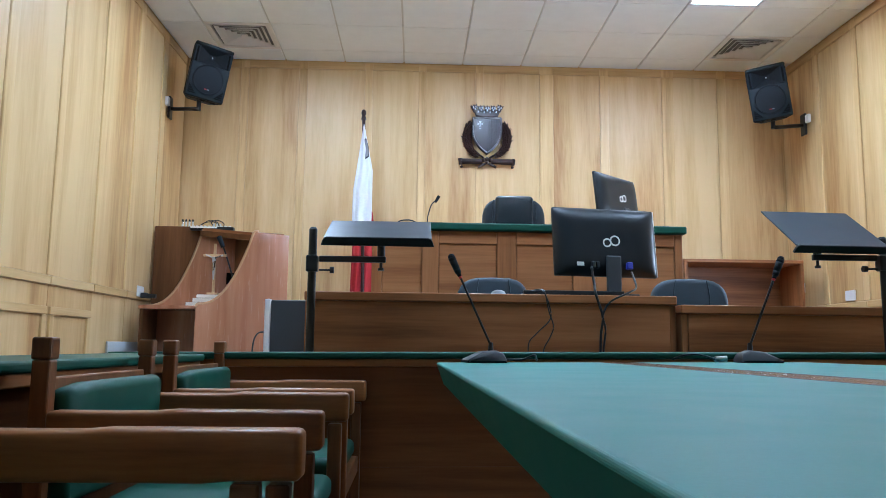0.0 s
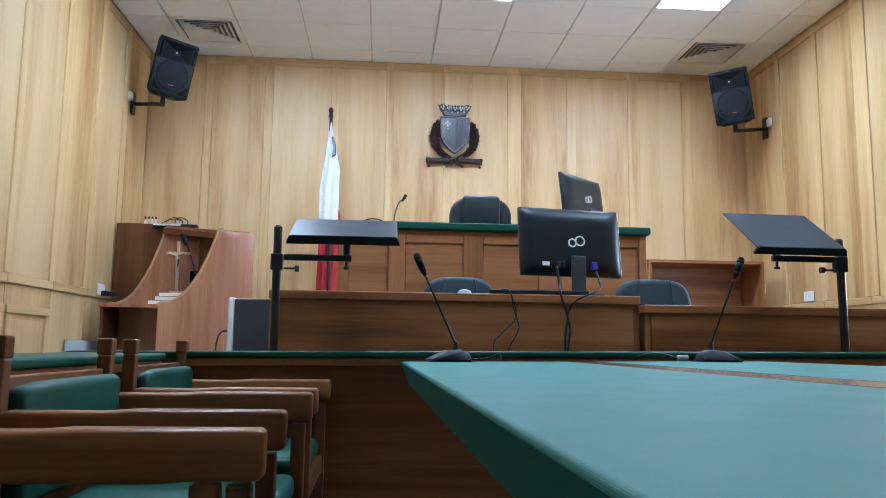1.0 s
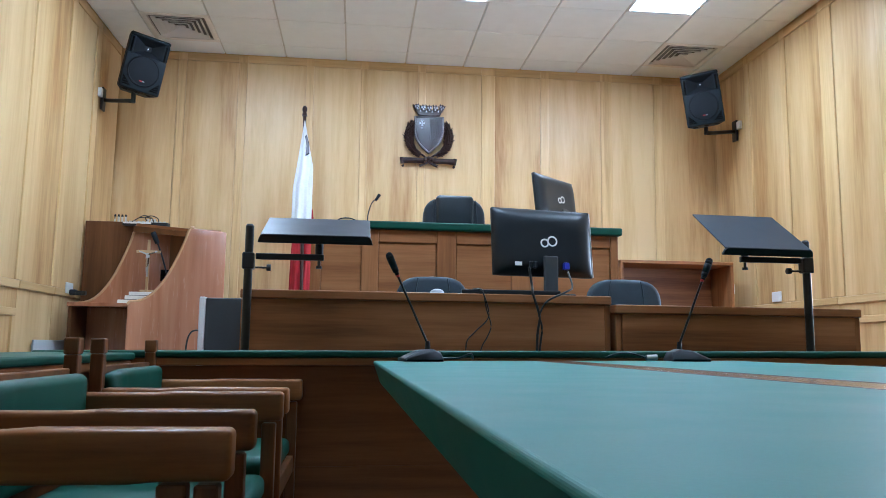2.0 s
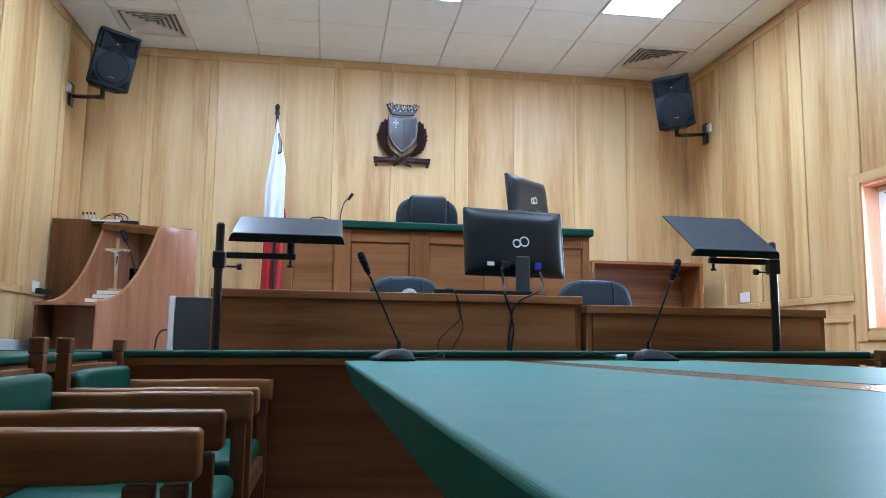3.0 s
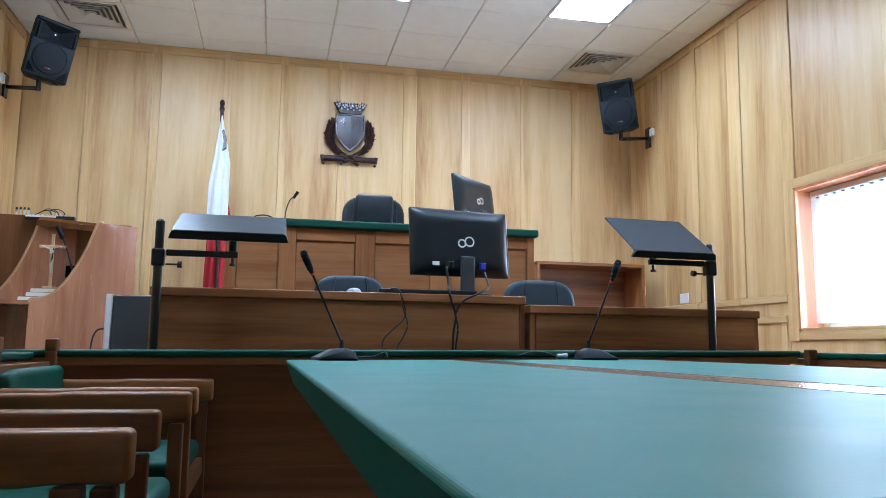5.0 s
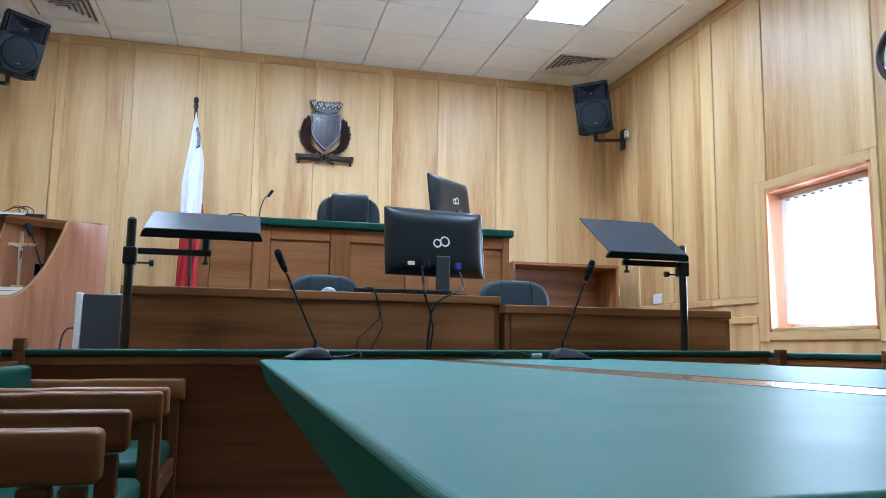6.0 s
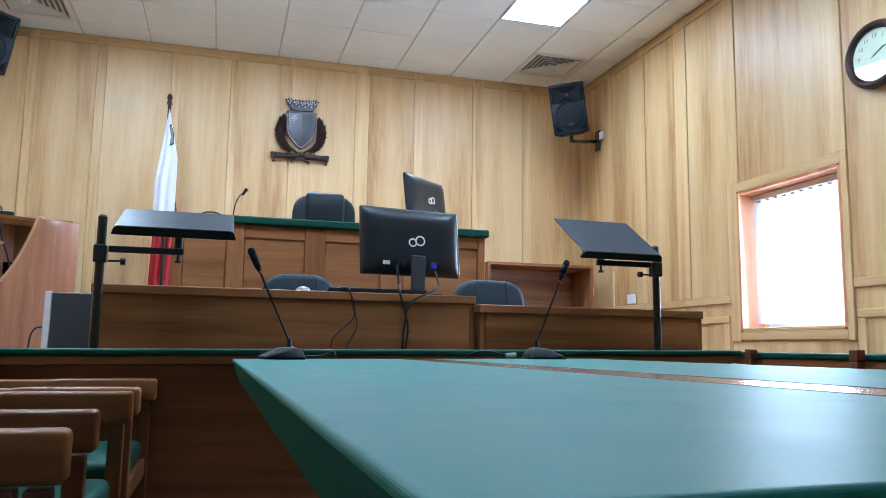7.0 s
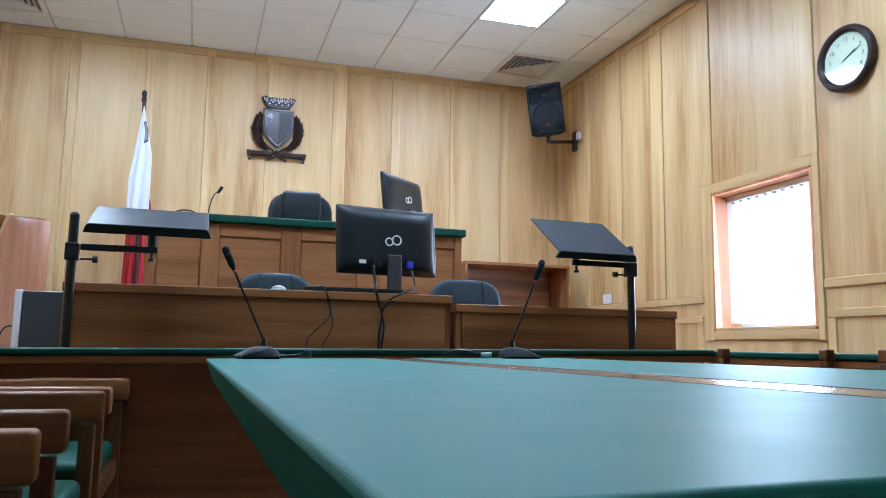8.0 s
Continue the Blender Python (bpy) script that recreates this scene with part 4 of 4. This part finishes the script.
for bz, (bx, bw, bh) in zip((1.127, 1.1595, 1.194), ((-1.66, 0.15, 0.032), (-1.60, 0.16, 0.034), (-1.565, 0.17, 0.030))):
    bk = thing("book", "white-paged book lying flat in a stack", "book", group="books on the lectern")
    part("pages", box(bx - bw / 2, bx + bw / 2, 5.12, 5.30, bz + 0.003, bz + bh - 0.003, 0.002), PAPER, bk)
    part("cover", box(bx - bw / 2 + 0.004, bx + bw / 2 + 0.006, 5.118, 5.302, bz, bz + 0.0029, 0), BLACK, bk)
    part("cover", box(bx - bw / 2 + 0.004, bx + bw / 2 + 0.006, 5.118, 5.302, bz + bh - 0.0029, bz + bh, 0), PAPER, bk)
mic4 = thing("lectern_microphone", "black gooseneck microphone hanging over the lectern shelf", "microphone")
part("gooseneck", tube([(-1.32, 5.2, 1.13), (-1.36, 5.2, 1.30), (-1.42, 5.2, 1.50), (-1.48, 5.2, 1.66)], 0.007), SATIN, mic4, smooth=True)
part("windscreen", cyl((-1.47, 5.2, 1.63), (-1.51, 5.2, 1.72), 0.018, 0.022), GRILLE, mic4)


def flag():
    t = thing("flag_on_pole", "furled white and red flag on a dark wooden pole", "flag")
    px, py = -0.357, 5.95
    part("pole", cyl((px + 0.03, py, 0.30), (px - 0.015, py, 3.02), 0.016), CARVED, t)
    fn = cyl((px - 0.015, py, 2.99), (px - 0.016, py, 3.02), 0.026, 0.020)
    s = bmesh.new()
    bmesh.ops.create_uvsphere(s, u_segments=12, v_segments=8, radius=1)
    join(fn, s, pose(px - 0.016, py, 3.055) @ Matrix.Diagonal((0.024, 0.024, 0.036, 1)))
    part("finial", fn, CARVED, t, "turned wooden finial")
    part("base", cyl((px + 0.03, py, 0.30), (px + 0.03, py, 0.36), 0.16, 0.12, n=24), CARVED, t)
    def cloth(name, z0, z1, edges, material, label, phase, back=0.0, seg=34, rows=26):
        bm = bmesh.new()
        grid2 = []
        for r in range(rows + 1):
            f = r / rows
            z = z1 + (z0 - z1) * f
            l, rr = edges(f)
            row = []
            for k in range(seg):
                a = 2 * math.pi * k / seg
                fold = 0.72 + 0.28 * math.sin(7 * a + phase + 2.2 * f) * min(1, 0.3 + f)
                cx, hw = (l + rr) / 2, (rr - l) / 2
                sag = 0.02 * math.sin(2 * a + 1.3) * (f == 1)
                row.append(bm.verts.new((cx + hw * math.cos(a) * (0.9 + 0.1 * fold), py - 0.03 + back + 0.075 * min(1, 0.35 + f) * math.sin(a) * fold, z + sag)))
            grid2.append(row)
        for p, q in zip(grid2, grid2[1:]):
            for k in range(seg):
                bm.faces.new((p[k], p[(k + 1) % seg], q[(k + 1) % seg], q[k]))
        bm.faces.new(grid2[0])
        bm.faces.new(grid2[-1][::-1])
        bmesh.ops.recalc_face_normals(bm, faces=bm.faces[:])
        part(name, bm, material, t, label, smooth=True)
    cloth("white_cloth", 1.95, 2.93, lambda f: (-0.369 - 0.090 * min(1, f * 1.5), -0.362 + 0.09 * min(1, f * 2.2)), FLAGW, "white half of the flag", 0.4)
    cloth("red_cloth", 1.30, 2.10, lambda f: (-0.45 - 0.02 * f, -0.268 + 0.045 * min(1, f * 3) - 0.03 * f), FLAGR, "red half of the flag", 1.7, back=0.10)
    badge = [(-0.324, 2.580), (-0.288, 2.605), (-0.292, 2.70), (-0.318, 2.79), (-0.334, 2.77), (-0.316, 2.68)]
    bd = slab(badge[::-1], 0.010, 0.001, 1)
    bd.transform(pose(-0.022, 5.874, 0))
    cross = part("cross_badge", bd, SATIN, t, "dark-edged cross on the cloth")
    bd = slab([(-0.312 + (x + 0.312) * 0.72, 2.685 + (z - 2.685) * 0.88) for x, z in badge][::-1], 0.004, 0.001, 1)
    bd.transform(pose(-0.022, 5.8715, 0))
    part("cross_field", bd, MAROON, cross, "grey cross field")
    return t


flag()

cup = thing("open_cupboard", "low brown open-fronted bookcase, empty", "bookcase")
cx0, cx1, cy0, cy1, cz = 2.585, 3.685, 5.55, 5.98, 1.64
part("top", box(cx0, cx1, cy0, cy1, cz - 0.03, cz, 0.004), CHERRY, cup)
part("back", box(cx0 + 0.03, cx1 - 0.03, cy1 - 0.02, cy1, 0.30, cz - 0.031, 0.002), CHERRY, cup)
for x in (cx0, cx1 - 0.03):
    part("side_panel", box(x, x + 0.03, cy0 + 0.004, cy1, 0.30, cz - 0.031, 0.003), CHERRY_V, cup)
part("shelf", box(cx0 + 0.031, cx1 - 0.031, cy0 + 0.02, cy1 - 0.021, 1.02, 1.045, 0.002), CHERRY, cup)

# ---- wall things ----


def loudspeaker(m, label):
    """Its grille faces -y; the origin is at the middle of the box."""
    t = thing("loudspeaker", label, "loudspeaker", m, "wall loudspeakers")
    w, h, d = 0.345, 0.50, 0.27
    f = -d / 2                                     # the front face
    b = box(-w / 2, w / 2, f + 0.055, d / 2, -h / 2, h / 2, 0.028, 3)
    for v in b.verts:
        if v.co.y > 0:
            v.co.x *= 0.72
    cabinet = part("cabinet", b, SPEAKER, t)
    smooth_by_angle(cabinet, 35)
    # the moulded front: a rounded border round the horn's hollow
    for nm, bx in (("front_bottom", (-w / 2, w / 2, f, f + 0.056, -h / 2, 0.066)), ("front_top", (-w / 2, w / 2, f, f + 0.056, 0.212, h / 2)),
                   ("front_side", (-w / 2, -0.118, f + 0.002, f + 0.056, 0.060, 0.218)), ("front_side", (0.118, w / 2, f + 0.002, f + 0.056, 0.060, 0.218))):
        smooth_by_angle(part(nm, box(*bx, 0.016, 3), SPEAKER, cabinet), 50)
    hb = bmesh.new()
    vs = [hb.verts.new(v) for v in ((-0.122, f + 0.006, 0.214), (0.122, f + 0.006, 0.214), (0.122, f + 0.006, 0.064), (-0.122, f + 0.006, 0.064))]
    vi = [hb.verts.new(v) for v in ((-0.030, f + 0.052, 0.165), (0.030, f + 0.052, 0.165), (0.030, f + 0.052, 0.120), (-0.030, f + 0.052, 0.120))]
    for q in range(4):
        hb.faces.new((vs[q], vs[(q + 1) % 4], vi[(q + 1) % 4], vi[q]))
    hb.faces.new(vi)
    bmesh.ops.recalc_face_normals(hb, faces=hb.faces[:])
    part("horn", hb, GRILLE, cabinet, "flared horn hollow")
    part("tweeter", cyl((0, f + 0.046, 0.143), (0, f + 0.0515, 0.143), 0.006), SILVER, cabinet, "small silver tweeter")
    g = bmesh.new()
    rings = []
    for r, y in ((0.140, 0.0), (0.138, -0.008), (0.128, -0.012), (0.124, -0.007), (0.075, -0.012), (0.012, -0.014)):
        rings.append([g.verts.new((r * math.cos(2 * math.pi * k / 40), f - 0.0005 + y, -0.070 + r * math.sin(2 * math.pi * k / 40))) for k in range(40)])
    for p, q in zip(rings, rings[1:]):
        for k in range(40):
            g.faces.new((p[k], p[(k + 1) % 40], q[(k + 1) % 40], q[k]))
    g.faces.new(rings[-1])
    bmesh.ops.recalc_face_normals(g, faces=g.faces[:])
    smooth_by_angle(part("woofer_grille", g, GRILLE, t), 30)
    for s in (-1, 1):
        part("slot", box(s * 0.143 - 0.008, s * 0.143 + 0.008, f - 0.001, f + 0.010, 0.070, 0.205, 0.004), DARK, cabinet)
        tri = slab([(s * 0.152, -0.222), (s * 0.152, -0.140), (s * 0.080, -0.222)][:: -1 if s > 0 else 1], 0.012, 0.003, 1)
        tri.transform(pose(0, f - 0.003, 0))
        port = part("port", tri, DARK, cabinet)
        for k in range(3):
            z = -0.212 + 0.020 * k
            part("port_rib", box(min(s * (0.098 + 0.018 * k), s * 0.150), max(s * (0.098 + 0.018 * k), s * 0.150), f - 0.0055, f - 0.0032, z, z + 0.005, 0.001, 1), SPEAKER, port)
    part("badge", box(-0.020, 0.004, f - 0.0175, f - 0.0135, -0.165, -0.156, 0.0008, 1), REDRING, cabinet, "tiny red badge")
    part("badge", box(0.006, 0.024, f - 0.0175, f - 0.0135, -0.164, -0.158, 0.0008, 1), SILVER, cabinet, "tiny silver badge")
    for x in (-0.10, 0.0, 0.10):
        part("foot", box(x - 0.022, x + 0.022, f + 0.07, f + 0.11, -h / 2 - 0.010, -h / 2 + 0.001, 0.004, 1), BLACK, cabinet)
    return t


def bracket(sx, y, z, tip, label):
    t = thing("speaker_bracket", label, "bracket", group="speaker brackets")
    x = XL if sx > 0 else XR
    part("wall_plate", box(min(x, x + sx * 0.022), max(x, x + sx * 0.022), y - 0.045, y + 0.045, z - 0.11, z + 0.10, 0.006), SATIN, t)
    part("arm", tube([(x + sx * 0.02, y, z - 0.01), (x + sx * 0.07, y - 0.02, z - 0.02), (tip[0] - sx * 0.06, tip[1] + 0.01, tip[2] + 0.005), (tip[0] - sx * 0.01, tip[1], tip[2] + 0.002), (tip[0], tip[1], tip[2] + 0.02)], 0.019), SATIN, t, smooth=True)
    part("riser", cyl((tip[0], tip[1], tip[2] - 0.015), (tip[0], tip[1], tip[2] + 0.12), 0.020), SATIN, t)
    part("junction_box", box(min(x, x + sx * 0.03), max(x, x + sx * 0.03), y - 0.125, y - 0.065, z - 0.01, z + 0.07, 0.004), WHITE, t, "small white cable box")
    return t


loudspeaker(pose(-1.795, 5.60, 3.278, 10, 8, 28), "black loudspeaker on a wall bracket, tilted down")
bracket(1, 5.80, 3.02, (-1.86, 5.62, 2.955), "black metal wall bracket holding a loudspeaker")
loudspeaker(pose(3.45, 5.60, 3.22, 10, -7, -26), "black loudspeaker on a wall bracket near the window side")
bracket(-1, 5.85, 3.01, (3.49, 5.62, 2.905), "black metal wall bracket holding a loudspeaker")


def clock():
    t = thing("wall_clock", "round wall clock with dark brown rim", "clock", Matrix.Translation((XR - 0.016, 2.262, 2.606)) @ pose(0, 0, 0, 0, 0, 3.5) @ pose(0, 0, 0, 0, -90, 0))
    ring = bmesh.new()
    n = 48
    prof = [(0.205, 0.0), (0.208, 0.02), (0.198, 0.038), (0.182, 0.044), (0.168, 0.036), (0.160, 0.022), (0.158, 0.0)]
    rings = [[ring.verts.new((r * math.cos(2 * math.pi * k / n), r * math.sin(2 * math.pi * k / n), z)) for r, z in prof] for k in range(n)]
    for k in range(n):
        p, q = rings[k], rings[(k + 1) % n]
        for c in range(len(prof) - 1):
            ring.faces.new((p[c], q[c], q[c + 1], p[c + 1]))
    bmesh.ops.recalc_face_normals(ring, faces=ring.faces[:])
    part("rim", ring, CARVED, t, "dark brown moulded rim", smooth=True)
    face = part("face", cyl((0, 0, 0.002), (0, 0, 0.012), 0.159, n=48), CLOCKFACE, t, "cream dial")
    # after the turn onto the wall: local -x is up, local y points along the wall
    for k in range(1, 13):
        cu = bpy.data.curves.new("numeral", "FONT")
        cu.body, cu.size, cu.align_x, cu.align_y, cu.extrude = str(k), 0.038, "CENTER", "CENTER", 0.0004
        a = radians(30 * k)
        o = new("numeral", cu)
        o.parent = face
        o.matrix_basis = Matrix.Translation((0.118 * math.cos(a), -0.118 * math.sin(a), 0.0132)) @ pose(0, 0, 0, 0, 0, -90)
        cu.materials.append(BLACK)
    for ang, ln, wd in ((62, 0.070, 0.005), (66, 0.112, 0.003), (242, 0.035, 0.003)):
        hb = box(-0.015, ln, -wd, wd, 0.0145, 0.016, 0)
        hb.transform(pose(0, 0, 0, 0, 0, -ang))
        part("hand_pointer", hb, BLACK, face)
    glass, nt, b = mat("clock_glass")
    b.inputs["Transmission Weight"].default_value = 1.0
    b.inputs["Roughness"].default_value = 0.02
    b.inputs["IOR"].default_value = 1.45
    gp = part("glass", cyl((0, 0, 0.0225), (0, 0, 0.0245), 0.160, n=48), glass, t, "clear glass")
    gp.visible_shadow = False
    return t


clock()


def socket(x, y, z, sx, label):
    t = thing("wall_socket", label, "socket", group="wall sockets")
    part("plate", box(min(x, x + sx * 0.011), max(x, x + sx * 0.011), y - 0.075, y + 0.075, z - 0.045, z + 0.045, 0.004), WHITE, t)
    return t


socket(XR - 0.003, 5.21, 1.30, -1, "white double wall socket on the beech panelling")
sl = socket(XL + 0.003, 5.32, 1.255, 1, "white wall socket with a black plug in it")
part("plug", box(XL + 0.015, XL + 0.065, 5.30, 5.36, 1.20, 1.245, 0.008), BLACK, sl, "black plug")
part("adapter", box(XL + 0.065, XL + 0.14, 5.30, 5.35, 1.20, 1.235, 0.006), BLACK, sl, "black adapter")
sw = thing("light_switch", "narrow white switch on the side of the bookcase", "switch")
part("plate", box(3.6855, 3.697, 5.565, 5.64, 1.345, 1.435, 0.003), WHITE, sw)
gp = thing("wall_grille", "pale grey panel low on the panelled wall", "panel")
part("plate", box(XL + 0.008, XL + 0.024, 4.66, 5.36, 0.50, 0.83, 0.004), DADO, gp)


def coat_of_arms():
    t = thing("coat_of_arms", "dark carved wooden coat of arms with shield, crown and wreath", "wall emblem", pose(0.852, YB - 0.004, 2.648))
    W = 0.150
    right = [(W, 0.484), (W, 0.40)] + [(W * (1 - u ** 2.2), 0.34 - 0.24 * u) for u in (k / 12 for k in range(13))]
    out = ([(-x, z) for x, z in right[:-1]] + right[::-1])[::-1]
    sh = slab(out, 0.05, 0.008, 2)
    sh.transform(pose(0, -0.055, 0))
    part("shield", sh, CARVED, t)
    inner = slab([(x * 0.88, 0.31 + (z - 0.31) * 0.89) for x, z in out], 0.010, 0.002, 1)
    inner.transform(pose(0, -0.061, 0))
    part("shield_field", inner, POLISHED, t, "polished shield field")
    # rim tube far paler than the carving: polished sheen put into its colour
    ring = [Vector((x * 0.945, -0.058, 0.31 + (z - 0.31) * 0.95)) for x, z in out]
    rim = bmesh.new()
    for p, q in zip(ring, ring[1:] + ring[:1]):
        cyl(p, q, 0.0095, n=8, bm=rim)
    part("shield_rim", rim, RIMWOOD, t, "bright rim with painted sheen", smooth=True)
    for k in range(7):
        x = 0.010 + 0.0172 * k
        zb = 0.150 + 0.205 * (x / 0.125) ** 1.5
        part("flute", cyl((x, -0.064, zb), (x, -0.064, 0.452), 0.0058, n=8), POLISHED, t)
    star = bmesh.new()
    for k in range(4):
        join(star, slab([(0, 0), (0.014, 0.032), (0, 0.024), (-0.014, 0.032)], 0.008, 0.001, 1), pose(-0.072, -0.067, 0.408) @ pose(0, 0, 0, 0, 90 * k, 0))
    part("small_cross", star, SILVERED, t)
    part("cross_bar", box(-0.083, -0.061, -0.066, -0.060, 0.355, 0.362, 0.001, 1), SILVERED, t)
    # mural crown: a flared band carrying towers, glossy highlights painted as pale openings
    low = [(0.112 * u, 0.500 - 0.012 * (1 - u * u)) for u in (k / 4 - 1 for k in range(9))]
    high = [(0.140 * u, 0.572 - 0.012 * (1 - u * u)) for u in (1 - k / 4 for k in range(9))]
    cr = slab(low + high, 0.045, 0.006, 2)
    cr.transform(pose(0, -0.052, 0))
    part("crown", cr, CARVED, t, "carved mural crown")
    for k in range(5):
        u = -1 + k / 2
        here = pose(0.126 * u, -0.058, 0.576 - 0.010 * (1 - u * u), 0, 17 * u, 0)
        mer = slab([(-0.018, -0.030), (0.018, -0.030), (0.031, 0.040), (0.015, 0.026), (0.0, 0.042), (-0.015, 0.026), (-0.031, 0.040)], 0.052, 0.004, 1)
        mer.transform(here)
        tower = part("merlon", mer, CARVED, t)
        for x, z, a in ((-0.013, 0.010, 14), (0.013, 0.010, -14), (0.0, -0.012, 0)):
            ey = slab([(-0.0085, -0.012), (0.0085, -0.012), (0.0055, 0.010), (-0.0055, 0.010)], 0.005, 0.001, 1)
            ey.transform(here @ pose(x, -0.003, z, 0, a, 0))
            part("window", ey, SILVERED, tower, "tower opening with a painted glint")
    for k in range(4):
        u = -0.75 + k / 2
        ey = slab([(-0.010, -0.010), (0.010, -0.010), (0.0, 0.014)], 0.005, 0.001, 1)
        ey.transform(pose(0.122 * u, -0.0565, 0.545 - 0.010 * (1 - u * u), 0, 17 * u, 0))
        part("window", ey, SILVERED, t, "crown opening with a painted glint")
    # two branches bent round the shield: a thick stem body under overlapping leaves
    rng = random.Random(4)
    for s in (-1, 1):
        wr = bmesh.new()
        arc = []
        for k in range(26):
            f = k / 25
            a = radians(-72 + 112 * f)
            arc.append((s * (0.030 + 0.172 * math.cos(a)), 0.270 + 0.190 * math.sin(a), a, f))
        tube([(x, -0.022, z) for x, z, a, f in arc[::5]], 0.026, n=8, bm=wr)
        for cx, cz, a, f in arc:
            for side in (-1, -0.35, 0.35, 1):
                size = (0.050 + 0.016 * f) * rng.uniform(0.85, 1.15)
                leaf = bmesh.new()
                pts = [(0, 0), (0.011, 0.018), (0.010, 0.034), (0, size), (-0.010, 0.034), (-0.011, 0.018)]
                vs = [leaf.verts.new((x, 0.004 - 0.012 * math.sin(math.pi * min(1, z / size)), z)) for x, z in pts]
                c = leaf.verts.new((0, -0.020, 0.026))
                for q in range(6):
                    leaf.faces.new((vs[q], vs[(q + 1) % 6], c))
                turn = -s * math.degrees(a) + side * 46 + rng.uniform(-9, 9)
                join(wr, leaf, pose(cx + side * 0.013 * math.cos(a), -0.046 + 0.018 * abs(side) + rng.uniform(-0.004, 0.004), cz + side * s * 0.006, 0, turn, 0))
        bmesh.ops.recalc_face_normals(wr, faces=wr.faces[:])
        part("wreath", wr, CARVED, t, "carved laurel branch")
        rb = cyl((s * 0.045, -0.034, 0.030), (s * 0.258, -0.030, 0.028), 0.027, 0.030, n=18)
        bmesh.ops.scale(rb, vec=(1, 0.75, 1), space=pose(0, 0.03, 0), verts=rb.verts)
        part("ribbon", rb, CARVED, t, smooth=False)
        curl = cyl((s * 0.262, -0.030, -0.006), (s * 0.270, -0.030, 0.056), 0.017, 0.021, n=14)
        cyl((s * 0.262, -0.030, -0.022), (s * 0.250, -0.032, -0.036), 0.016, 0.010, n=12, bm=curl)
        part("ribbon_curl", curl, CARVED, t)
        tl = slab([(0.0, 0.010), (s * 0.10, 0.004), (s * 0.088, -0.008), (s * 0.10, -0.020), (0.0, -0.010)][:: 1 if s < 0 else -1], 0.026, 0.004, 1)
        tl.transform(pose(s * 0.006, -0.046, 0.012, 0, s * 20, 0))
        part("ribbon_tail", tl, CARVED, t)
        part("stem", tube([(s * 0.012, -0.02, 0.05), (s * 0.05, -0.02, 0.085), (s * 0.095, -0.02, 0.105)], 0.010), CARVED, t, smooth=True)
    kn = bmesh.new()
    for x, z, r in ((0, 0.046, 0.026), (-0.034, 0.040, 0.022), (0.034, 0.040, 0.022), (0, 0.018, 0.018)):
        ball = bmesh.new()
        bmesh.ops.create_uvsphere(ball, u_segments=12, v_segments=8, radius=r)
        join(kn, ball, pose(x, -0.045, z))
    part("knot", kn, CARVED, t, smooth=True)
    return t


coat_of_arms()
